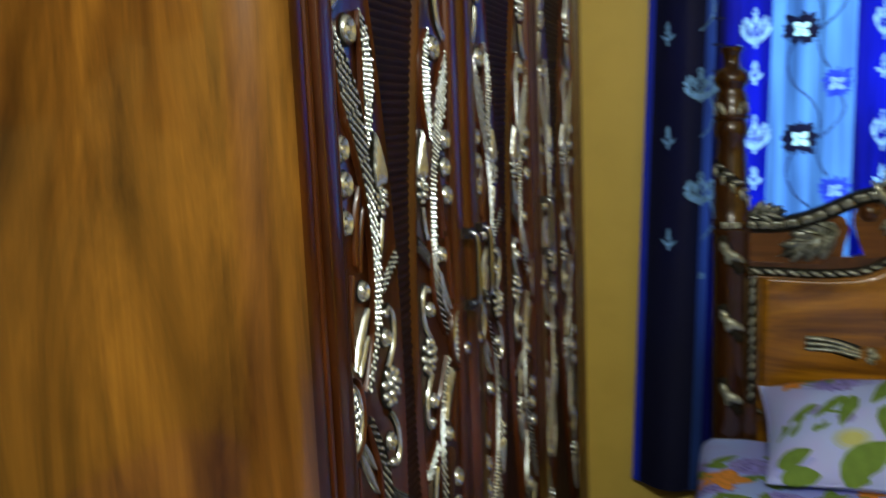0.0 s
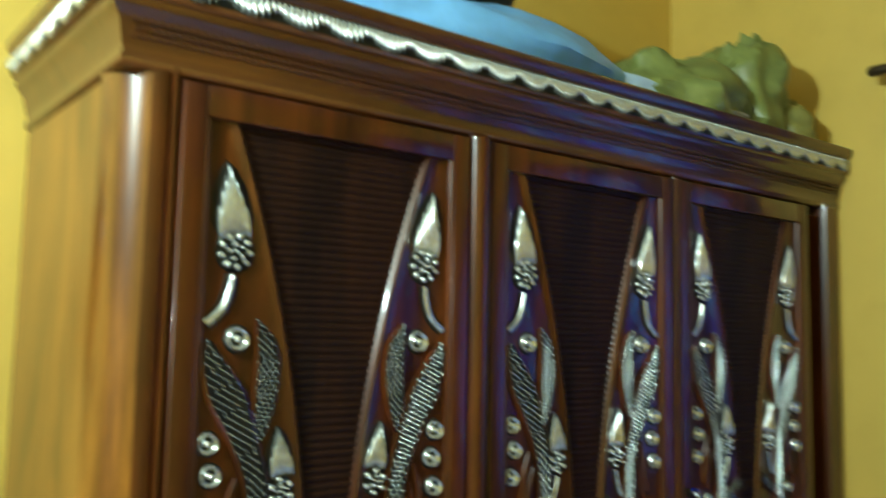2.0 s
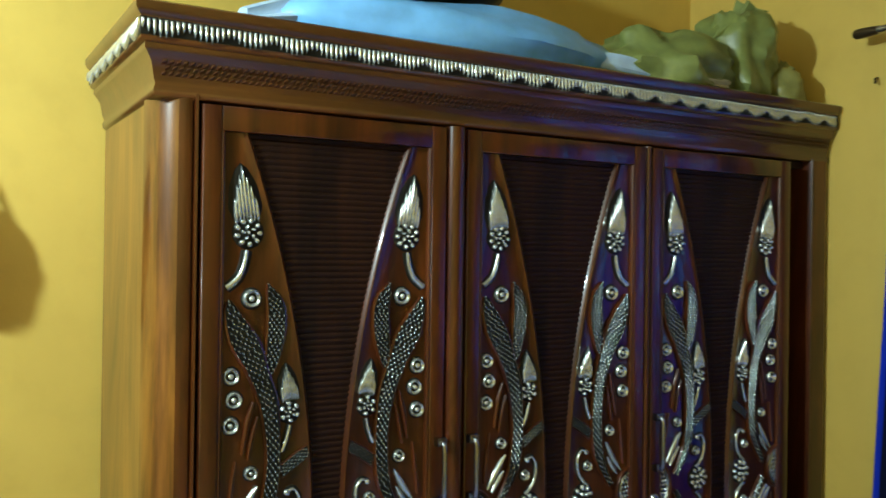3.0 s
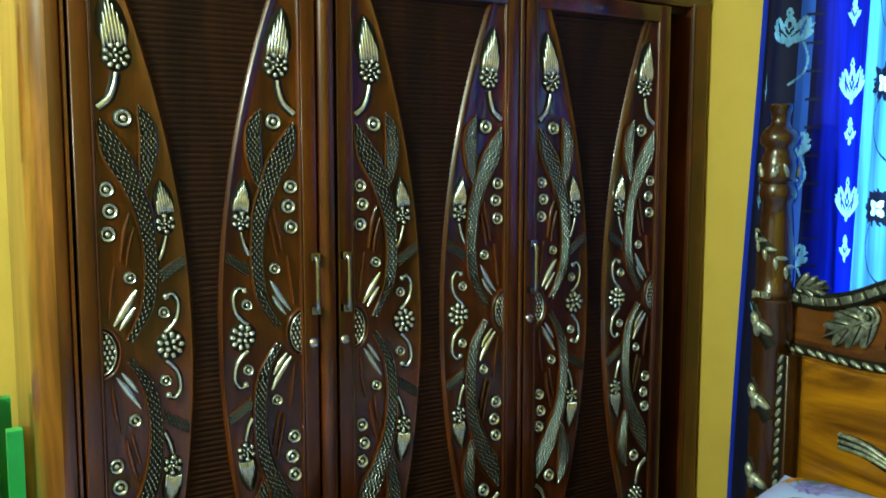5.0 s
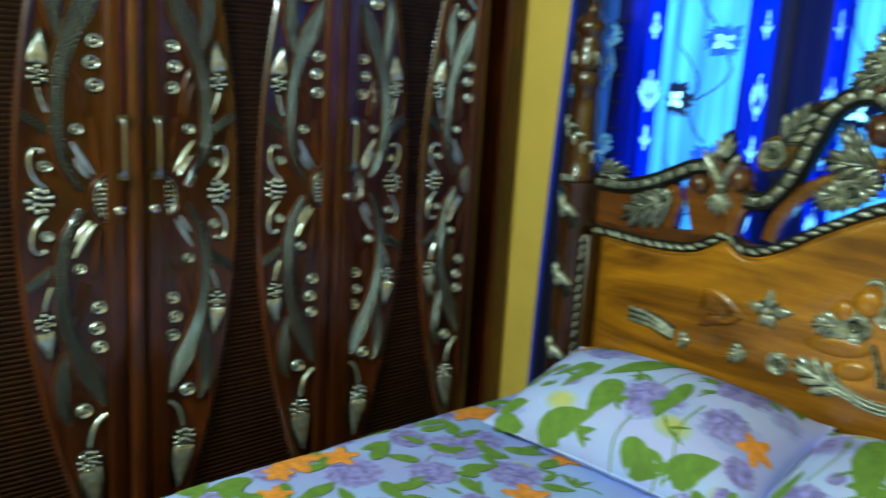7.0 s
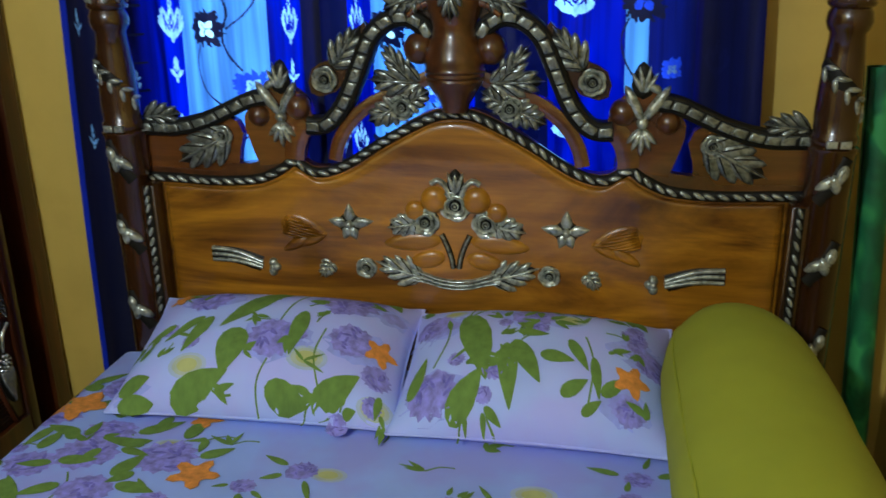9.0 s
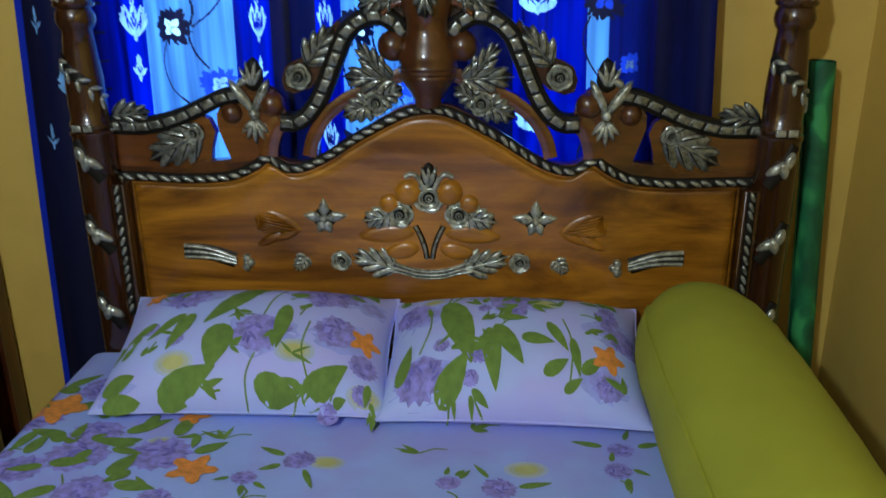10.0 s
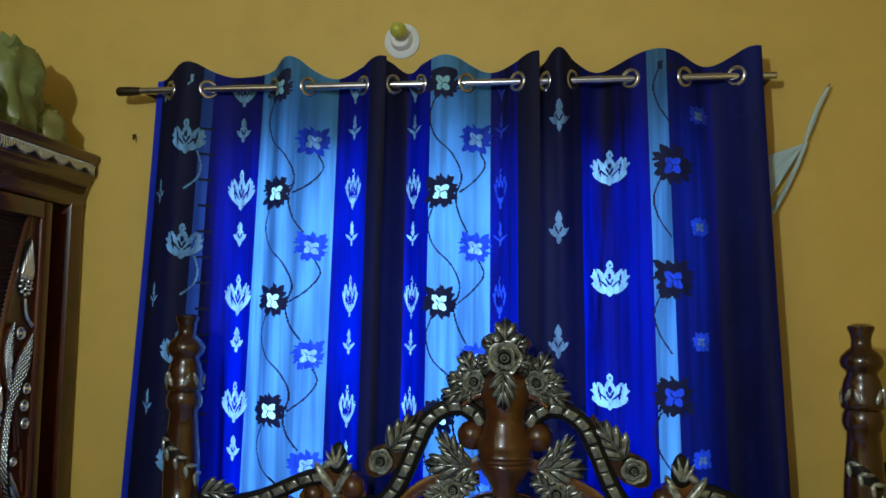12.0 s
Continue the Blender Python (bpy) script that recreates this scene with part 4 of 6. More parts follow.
for a, b, r in ((0.488, 1.203, 0.027), (0.386, 1.226, 0.032), (0.083, 1.366, 0.038), (0.043, 1.596, 0.021)):
    pair("ball", lambda q: ball(q, a, b, r), CORNICE_WOOD)


def rose_carving(a, b, r, h, petals, level, turn=0.3, sides=(1, -1)):
    """A rose: its dark ground, broad outer petals, wrapped inner petals and the bud, on each half of the headboard."""
    for s in sides:
        ground = part("rose_carving", Geo(board(s)).disc(a, b, r * 1.10, h * 0.3, level, 14), PATINA, bed, "silver-gilt carved rose")
        for ring, n, span, wide, low in ((0.80, 5, 1.75, 0.44, 0.10), (0.50, 3, 2.6, 0.34, 0.34)):
            for i in range(n):
                t = turn + ring + 2 * math.pi * i / n
                q = Geo(board(s))
                arc = [(a + r * (ring + 0.10 * math.sin(math.pi * k / 8) - 0.06 * k / 8) * math.cos(t + span * k / 8), b + r * (ring + 0.10 * math.sin(math.pi * k / 8) - 0.06 * k / 8) * math.sin(t + span * k / 8)) for k in range(9)]
                q.ribbon(arc, [r * wide * (0.25 + 0.75 * math.sin(math.pi * (k + 0.4) / 8.8)) for k in range(9)], h * 0.42, level + h * (low + 0.03 * i), ((-0.5, 0), (-0.44, 0.9), (-0.3, 1), (0.1, 0.62), (0.42, 0.35), (0.5, 0)))
                part("petal" if n == 5 else "inner_petal", q, PEWTER, ground)
        q = Geo(board(s))
        q.disc(a, b, r * 0.36, h * 0.5, level + h * 0.35, 14, mat=1)
        q.ring(a, b, r * 0.28, h * 0.55, 12, level + h * 0.60)
        part("bud", q, [PEWTER, PATINA], ground)


def leafed(q, tip, base, w, h=0.014, lobes=5, lift=0.0):
    """A broad acanthus leaf: full lobes that lean towards the tip, dark veins between them and a raised rib."""
    turn = math.atan2(tip[1] - base[1], tip[0] - base[0])
    length = math.hypot(tip[0] - base[0], tip[1] - base[1])
    c, s = math.cos(turn), math.sin(turn)
    wide = min(1.25, w / length * 1.9)
    q.petal(base[0] - c * length * 0.06, base[1] - s * length * 0.06, turn, length * 1.02, w * 1.14, h * 0.25, lift, 0.5, 14, mat=1)
    for t, lean, l, k, b in ((0.0, 0.85, 0.56, 0.45, 0.52), (0.18, 0.62, 0.56, 0.62, 0.54), (0.38, 0.38, 0.54, 0.80, 0.48)):
        for sd in (-1, 1):
            u = turn + sd * lean * wide
            a0, b0 = base[0] + c * length * t, base[1] + s * length * t
            q.petal(a0, b0, u, length * l, w * b, h * k, lift + h * 0.15, 0.35, 10)
            v = u + sd * 0.16
            q.ribbon([(a0 + length * l * f * math.cos(v), b0 + length * l * f * math.sin(v)) for f in (0.12, 0.45, 0.8)], [w * 0.05, w * 0.06, w * 0.02], h * 0.3, lift + h * (0.15 + k * 0.85), mat=1)
    q.petal(base[0] + c * length * 0.05, base[1] + s * length * 0.05, turn, length * 0.97, w * 0.20, h, lift + h * 0.2, 0.6, 12)


pair("lily_ground", lambda q: q.petal(0.429, 1.255, math.pi / 2 + 0.05, 0.085, 0.058, 0.012, 0.0, 0.5), PATINA)
for t, l in ((-0.55, 0.055), (-0.2, 0.065), (0.2, 0.065), (0.55, 0.055)):
    pair("lily_tip", lambda q: q.petal(0.430, 1.268, math.pi / 2 + t, l, 0.016, 0.012, 0.004, 0.6, 8), PEWTER)
for ta, tb in ((0.488, 1.288), (0.388, 1.288)):
    pair("lily_petal", lambda q: q.petal(0.430, 1.205, math.atan2(tb - 1.205, ta - 0.43), math.hypot(ta - 0.43, tb - 1.205), 0.026, 0.016, 0.006, 0.15), PEWTER, "silver-gilt lily petal")
pair("lily_petal", lambda q: q.petal(0.468, 1.272, 2.6, 0.04, 0.022, 0.012, 0.004, 0.4), PEWTER)
pair("lily_bead", lambda q: q.disc(0.430, 1.202, 0.014, 0.018, 0.004), PEWTER)
for t in (-0.75, -0.38, 0.0, 0.38, 0.75):
    pair("lily_tassel", lambda q: q.petal(0.430, 1.190, -math.pi / 2 + t, 0.065 - 0.02 * abs(t), 0.018, 0.016, 0.004, 0.5, 8), PEWTER)
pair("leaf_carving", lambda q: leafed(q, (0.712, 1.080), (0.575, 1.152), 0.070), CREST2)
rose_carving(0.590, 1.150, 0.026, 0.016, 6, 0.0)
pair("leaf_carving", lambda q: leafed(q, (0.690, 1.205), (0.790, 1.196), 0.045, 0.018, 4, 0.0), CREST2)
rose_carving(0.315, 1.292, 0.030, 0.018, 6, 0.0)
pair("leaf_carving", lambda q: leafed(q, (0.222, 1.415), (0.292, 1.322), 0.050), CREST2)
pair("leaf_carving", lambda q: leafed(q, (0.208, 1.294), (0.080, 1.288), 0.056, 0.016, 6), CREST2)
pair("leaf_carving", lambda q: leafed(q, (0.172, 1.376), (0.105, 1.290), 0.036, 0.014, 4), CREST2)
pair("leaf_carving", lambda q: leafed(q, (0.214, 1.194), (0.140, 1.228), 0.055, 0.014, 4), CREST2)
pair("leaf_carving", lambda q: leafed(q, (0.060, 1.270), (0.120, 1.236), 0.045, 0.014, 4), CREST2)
rose_carving(0.128, 1.229, 0.030, 0.019, 6, 0.0)
# the urn in the middle, two horns that rise from it, and the leafy crown
urn = [(0.030, 1.222), (0.034, 1.240), (0.044, 1.256), (0.055, 1.274), (0.064, 1.288), (0.068, 1.296), (0.066, 1.301), (0.071, 1.307), (0.068, 1.313), (0.072, 1.319), (0.069, 1.325), (0.072, 1.336), (0.069, 1.352), (0.060, 1.375), (0.052, 1.396), (0.050, 1.412), (0.053, 1.43), (0.060, 1.452), (0.064, 1.470), (0.056, 1.505), (0.030, 1.525)]
part("urn", Geo().lathe(urn, BX, BYF - 0.004, 24), CORNICE_WOOD, bed, "turned red-brown urn in the crest")
part("crest_board", Geo(board()).slab([(-0.05, 1.43), (-0.12, 1.452), (-0.105, 1.51), (-0.06, 1.555), (-0.045, 1.60), (0.0, 1.625), (0.045, 1.60), (0.06, 1.555), (0.105, 1.51), (0.12, 1.452), (0.05, 1.43)], -0.028, -0.004), POST_WOOD, bed)
pair("horn", lambda q: q.ribbon(smooth_path([(0.030, 1.445), (0.040, 1.462), (0.060, 1.468), (0.085, 1.458), (0.105, 1.440)], 5), [0.034 - 0.0008 * i for i in range(21)], 0.026, 0.0), CREST_WOOD, "curved red-brown horn")


def crown_leaf(a, b, turn, length, w, lift, sides=(1, -1)):
    """One pointed leaf of the crown, turned so many degrees from upright."""
    t = radians(90 - turn)
    for s in sides:
        q = Geo(board(s))
        leafed(q, (a + length * math.cos(t), b + length * math.sin(t)), (a, b), w, 0.020, 4, lift)
        part("crown_leaf", q, CREST2, bed, "dark silver pointed leaf")


crown_leaf(0.080, 1.488, 112, 0.095, 0.050, 0.004)
crown_leaf(0.086, 1.500, 84, 0.068, 0.052, 0.006)
crown_leaf(0.074, 1.508, 28, 0.080, 0.054, 0.006)
crown_leaf(0.060, 1.520, 8, 0.052, 0.044, 0.004)
crown_leaf(0.072, 1.490, 142, 0.056, 0.044, 0.008)
crown_leaf(0.060, 1.492, 232, 0.050, 0.040, 0.012)
crown_leaf(0.0, 1.560, 0, 0.104, 0.066, 0.010, (1,))
crown_leaf(0.022, 1.575, 28, 0.052, 0.034, 0.008)
crown_leaf(0.026, 1.545, 74, 0.050, 0.036, 0.016)
crown_leaf(0.0, 1.530, 180, 0.100, 0.042, 0.062, (1,))
rose_carving(0.0, 1.560, 0.042, 0.022, 6, 0.026, 0.3, (1,))
rose_carving(0.078, 1.500, 0.028, 0.018, 6, 0.018)

# flowers on the panel
LP = 0.015
q = Geo(board())
q.petal(0.0, 1.012, math.pi / 2, 0.075, 0.052, 0.010, LP, 0.55, mat=1)
for t in (-0.32, 0.0, 0.32):
    q.petal(0.0, 1.020, math.pi / 2 + t, 0.060, 0.017, 0.012, LP, 0.5)
part("fleur_carving", q, BED2, bed)
pair("curl_carving", lambda q: q.ribbon(smooth_path([(0.012, 1.015), (0.024, 1.042), (0.042, 1.056), (0.060, 1.048)], 5), 0.014, 0.012, LP), PEWTER)
pair("bud", lambda q: q.disc(0.052, 1.008, 0.034, 0.020, LP, 16), BED_WOOD)
pair("bud", lambda q: q.disc(0.100, 0.978, 0.026, 0.014, LP, 16), BED_WOOD)
rose_carving(0.0, 0.995, 0.038, 0.017, 6, LP, 0.3, (1,))
rose_carving(0.075, 0.950, 0.034, 0.017, 6, LP)
pair("leaf_carving", lambda q: leafed(q, (0.172, 0.932), (0.098, 0.945), 0.056, 0.012, 5, LP))
pair("stem_carving", lambda q: (q.ribbon(smooth_path([(0.036, 0.920), (0.022, 0.890), (0.012, 0.860), (0.007, 0.832)], 5), 0.016, 0.005, LP, mat=1), q.ribbon(smooth_path([(0.036, 0.920), (0.022, 0.890), (0.012, 0.860), (0.007, 0.832)], 5), 0.008, 0.010, LP)))


# low swellings of bare wood under the flowers
for a, b, t, l, w in ((0.034, 0.905, -0.10, 0.150, 0.052), (0.026, 0.862, -0.22, 0.095, 0.050), (0.330, 0.912, -0.5, 0.080, 0.030), (0.372, 0.900, -0.5, 0.085, 0.030)):
    pair("brown_leaf_carving", lambda q: q.petal(a, b, t, l, w, 0.011, LP - 0.001, 0.3, 16), BED_WOOD)


def star(q):
    q.disc(0.268, 0.937, 0.030, 0.006, LP, 14, mat=1)
    for t, l in ((math.pi / 2, 0.050), (0.15, 0.052), (math.pi - 0.15, 0.058), (-1.2, 0.040), (-1.95, 0.040)):
        q.petal(0.268 + 0.004 * math.cos(t), 0.937 + 0.004 * math.sin(t), t, l, 0.034, 0.009, LP, 0.85)
    q.disc(0.268, 0.937, 0.011, 0.014, LP + 0.006)


pair("star_carving", star)
pair("leaf_carving", lambda q: leafed(q, (0.352, 0.792), (0.322, 0.830), 0.040, 0.010, 3, LP))
rose_carving(0.230, 0.822, 0.026, 0.013, 5, LP, 1.57)
for o, w in ((0.0, 0.008), (0.010, 0.007), (-0.009, 0.007)):
    pair("swag_carving", lambda q: q.ribbon(smooth_path([(0.110, 0.812 + o * 1.5), (0.070, 0.800 + o), (0.035, 0.790 + o), (0.0, 0.787 + o)], 6), w, 0.011, LP), PEWTER)
pair("leaf_carving", lambda q: leafed(q, (0.205, 0.842), (0.085, 0.802), 0.050, 0.011, 4, LP))


def tassel(q):
    q.ribbon(smooth_path([(0.642, 0.842), (0.575, 0.838), (0.508, 0.818)], 6), 0.046, 0.005, LP, mat=1)
    for o in (-0.013, 0.0, 0.013):
        q.ribbon(smooth_path([(0.640, 0.842 + o * 1.2), (0.575, 0.838 + o), (0.505, 0.818 + o * 0.6)], 6), 0.012, 0.010, LP)
    for t in (-1.2, 0.0, 1.3):
        q.petal(0.482, 0.813, math.pi + t, 0.026, 0.024, 0.012, LP, 0.1)
    q.disc(0.478, 0.813, 0.009, 0.015, LP)


pair("tassel_carving", tassel)
pair("brown_leaf_carving", lambda q: feather(q, (0.330, 0.905), (0.440, 0.932), 0.070, 0.020, 3, LP), [BED_WOOD, BED_WOOD, BED_WOOD])


# posts: turned tops over square lower lengths
def post(x):
    g = Geo()
    prof = [(0.050, 0.0), (0.050, 1.150), (0.054, 1.156), (0.054, 1.163), (0.046, 1.168), (0.050, 1.172), (0.050, 1.186), (0.045, 1.192), (0.047, 1.23), (0.046, 1.28), (0.040, 1.36), (0.036, 1.405), (0.042, 1.412), (0.047, 1.428), (0.045, 1.446), (0.040, 1.456), (0.048, 1.462), (0.049, 1.468), (0.044, 1.474), (0.046, 1.50), (0.041, 1.525), (0.034, 1.540), (0.036, 1.546), (0.046, 1.556), (0.049, 1.568), (0.045, 1.582), (0.034, 1.594), (0.024, 1.602), (0.022, 1.618), (0.025, 1.634), (0.030, 1.644), (0.030, 1.652), (0.018, 1.658)]
    g.lathe(prof, x, 3.176, 22)
    ob = part("post", g, POST_WOOD, bed, "turned brown bed post")
    s = 1 if x < BX else -1
    f = lambda a, b, n: (x - s * (0.050 + n) * math.sin(a / 0.05), 3.176 - (0.050 + n) * math.cos(a / 0.05), b)
    for z0, z1 in ((1.115, 1.055), (0.925, 0.865), (0.715, 0.655)):
        part("post_stem", Geo(f).ribbon([(0.026, z0 + 0.03), (0.0, (z0 + z1) / 2), (-0.030, z1 - 0.01)], 0.03, 0.004, 0.0), PATINA, ob)
        for a, b, t, l in ((0.022, z0 + 0.018, -1.9, 0.050), (0.004, z0 - 0.012, -2.5, 0.050), (-0.002, z0 - 0.004, -1.35, 0.045)):
            part("post_leaf", Geo(f).petal(a, b, t, l, 0.026, 0.011, 0.001, 0.4), PEWTER, ob, "silver leaf")
    for z, r0 in ((1.30, 0.045), (1.488, 0.046)):
        wrap = lambda a, b, n, z=z, r0=r0: (x + (r0 + n) * math.sin(a / r0), 3.176 - (r0 + n) * math.cos(a / r0), b)
        if z < 1.4:
            part("post_stem", Geo(wrap).ribbon(smooth_path([(-0.06, 1.345), (-0.02, 1.315), (0.03, 1.275), (0.075, 1.23)], 5), 0.034, 0.003, -0.002), PATINA, ob)
            for i in range(5):
                for t in (-0.1, -1.45):
                    part("post_leaf", Geo(wrap).petal(-0.050 + i * 0.026, 1.338 - i * 0.022, t, 0.034, 0.014, 0.007, 0.0, 0.5, 8), PEWTER, ob)
        else:
            for i in range(8):
                part("post_leaf", Geo(wrap).petal((i - 3.5) * 0.036, z - 0.016, math.pi / 2 + (0.35 if i % 2 else -0.35), 0.038, 0.015, 0.006, -0.001, 0.5, 8), PEWTER, ob)
    q = Geo(lambda a, b, n: (x - s * a, 3.127 - n, b))
    for a in (-0.014, 0.014):
        q.box(a - 0.011, a + 0.011, 1.168, 1.184, -0.004, 0.006, 0.002)
    part("post_band", q, PEWTER, ob)


post(0.438)
post(2.114)
rail_g = lambda x0, x1: Geo().box(x0, x1, 1.10, 3.128, 0.26, 0.48, 0.006)
part("side_rail", rail_g(0.400, 0.428), POST_WOOD, bed)
part("side_rail", rail_g(2.124, 2.152), POST_WOOD, bed)
part("foot_rail", Geo().box(0.428, 2.124, 1.10, 1.13, 0.20, 0.50), POST_WOOD, bed)
for x in (0.438, 2.114):
    part("leg", Geo().box(x - 0.045, x + 0.045, 1.06, 1.15, 0.0, 0.52, 0.008), POST_WOOD, bed)
part("slat_deck", Geo().box(0.43, 2.12, 1.13, 3.16, 0.28, 0.31), POST_WOOD, bed)

# ---------------------------------------------------------------- bedding
SHEET = cloth("pale_blue_printed_cotton", (0.33, 0.46, 0.92), 0.05, 0.05, 350, 5, 0.85, 0.0, (0.34, 0.38, 0.86))
CASE = cloth("lavender_white_printed_cotton", (0.42, 0.53, 0.97), 0.05, 0.04, 350, 5, 0.85, 0.0, (0.45, 0.47, 0.95))
GREEN = cloth("green_leaf_print", (0.135, 0.24, 0.035), 0.05, 0.18, 350, 45, 0.85)
PURPLE = cloth("purple_flower_print", (0.27, 0.25, 0.68), 0.05, 0.35, 350, 55, 0.85)
DEEP = cloth("deep_purple_print", (0.17, 0.15, 0.54), 0.05, 0.35, 350, 70, 0.85)
ORANGE = cloth("orange_flower_print", (0.72, 0.27, 0.035), 0.05, 0.25, 350, 60, 0.85)
CREAM = cloth("pale_yellow_print", (0.46, 0.48, 0.17), 0.05, 0.12, 350, 20, 0.85)
HAZE = cloth("faint_yellow_print", (0.43, 0.48, 0.38), 0.05, 0.10, 350, 20, 0.85)
HALO = cloth("fainter_yellow_print", (0.40, 0.49, 0.66), 0.05, 0.08, 350, 20, 0.85)
LILACS = cloth("washed_lilac_print", (0.34, 0.39, 0.88), 0.05, 0.12, 350, 30, 0.85)
VIOLET = cloth("soft_violet_print", (0.30, 0.31, 0.78), 0.05, 0.2, 350, 40, 0.85)
PRINTS = [GREEN, PURPLE, DEEP, ORANGE, CREAM, HAZE, HALO, LILACS, VIOLET]
MZ = 0.575
solid("mattress", Geo().box(0.43, 2.12, 1.135, 3.12, 0.31, 0.552, 0.03), plain("ticking", (0.6, 0.58, 0.52), 0.8), "thick cotton mattress under a printed sheet", "mattress")


def sheet_at(a, b, n=0.0):
    """The spread sheet: flat over the mattress, rounded over its sides, hanging a little."""
    z = MZ + n + 0.007 * noise.noise((a * 2.2, b * 2.2, 0.3)) + 0.004 * noise.noise((a * 9, b * 5, 4.0)) + 0.003 * max(0, noise.noise((a * 4 + b * 9, b * 2, 9.0)))
    y = b
    x = a
    for edge, s in ((0.405, -1), (2.145, 1)):
        over = (edge - a) * -s
        r = 0.045
        if over > 0:
            t = min(over / r, math.pi / 2)
            x = edge + s * (r * math.sin(t) + n * math.sin(t))
            z = MZ - r + (r + n) * math.cos(t) - max(0, over - r * math.pi / 2) + (z - MZ - n) * math.cos(t)
            x += s * 0.010 * noise.noise((b * 5, a * 2, 2.0)) * min(1, over / 0.1)
    return (x, y, z)


g = Geo(sheet_at)
aa = np.concatenate([np.linspace(0.10, 0.33, 6), np.linspace(0.345, 0.42, 8), np.linspace(0.44, 2.11, 52), np.linspace(2.13, 2.205, 8), np.linspace(2.22, 2.45, 6)])
bb = np.linspace(1.09, 3.12, 64)
g.rings([[(a, b, 0.0) for a in aa] for b in bb], closed=False)
sheet = thing("bedsheet", "pale blue cotton bedsheet with purple, green and orange flowers", "bedsheet")
part("cloth", g, SHEET, sheet)


def carnation(geo, a, b, r, seed):
    """A ruffled printed flower: purple body and deeper frilled petals."""
    rnd = random.Random(seed)
    n = 30
    geo.dome([(a + r * (0.86 + 0.14 * (i % 2) + rnd.uniform(-0.1, 0.08)) * math.cos(2 * math.pi * i / n), b + r * 0.9 * (0.86 + 0.14 * (i % 2) + rnd.uniform(-0.1, 0.08)) * math.sin(2 * math.pi * i / n)) for i in range(n)], 0, 0, FLAT, 1)
    for i in range(9):
        t, d = rnd.uniform(0, 6.28), r * rnd.uniform(0.15, 0.66)
        geo.place, keep = (lambda p: (lambda x, y, k: p(x, y, k + 0.0007)))(geo.place), geo.place
        flat_leaf(geo, a + d * math.cos(t), b + d * math.sin(t), t + rnd.uniform(1.0, 2.2), r * rnd.uniform(0.3, 0.55), r * 0.14, 2, 0.3)
        geo.place = keep


def orange_flower(geo, a, b, r, seed):
    rnd = random.Random(seed)
    n = 25
    geo.dome([(a + r * (0.75 + 0.25 * math.cos(5 * 2 * math.pi * i / n) + rnd.uniform(-0.06, 0.06)) * math.cos(2 * math.pi * i / n), b + r * (0.75 + 0.25 * math.cos(5 * 2 * math.pi * i / n)) * math.sin(2 * math.pi * i / n)) for i in range(n)], 0, 0, FLAT, 3)


def washes(parent, place, spots, seed):
    """Soft watery blots of lilac printed under the flowers."""
    rnd = random.Random(seed)
    for a, b, r in spots:
        g = Geo()
        for k, (f, m) in enumerate(((1.0, 7), (0.62, 8))):
            g.place = lambda x, y, n: place(x, y, n + 0.0005 + 0.0002 * k)
            g.dome([(a + f * r * (1 + rnd.uniform(-0.22, 0.22)) * math.cos(t), b + f * r * 0.62 * (1 + rnd.uniform(-0.22, 0.22)) * math.sin(t)) for t in np.linspace(0, 6.28, 25)[:-1]], 0, 0, FLAT, m)
        part("wash_print", g, PRINTS, parent)


def printed(parent, place, leaves, flowers, oranges, spots, stems, seed=0, grow=1.0):
    """The print of one piece of cloth, each motif laid on its surface. Values in metres on the cloth."""
    def fresh(lift):
        return Geo(lambda a, b, n: place(a, b, n + lift))
    for i, (a, b, r) in enumerate(spots):
        g = Geo()
        for k, (f, m) in enumerate(((0.95, 6), (0.74, 5), (0.5, 4))):
            g.place = lambda x, y, n: place(x, y, n + 0.0005 + 0.0002 * k)
            g.dome([(a + f * r * math.cos(t), b + f * r * 0.62 * math.sin(t)) for t in np.linspace(0, 6.28, 17)[:-1]], 0, 0, FLAT, m)
        part("spot_print", g, PRINTS, parent)
    for pts in stems:
        part("stem_print", fresh(0.0011).ribbon(smooth_path(pts, 6), 0.004, 0, 0, ((-0.5, 0), (0.5, 0))), GREEN, parent)
    for i, (a, b, r) in enumerate(flowers):
        g = fresh(0.0014)
        carnation(g, a, b, r * grow, seed + i)
        part("flower_print", g, PRINTS, parent)
    for i, (a, b, t, l, w) in enumerate(leaves):
        g = fresh(0.0024)
        flat_leaf(g, a, b, radians(t), l * grow, w * grow, 0, 0.75, 14)
        part("leaf_print", g, PRINTS, parent)
    for i, (a, b, r) in enumerate(oranges):
        g = fresh(0.0030)
        orange_flower(g, a, b, r, seed + i)
        part("orange_print", g, PRINTS, parent)


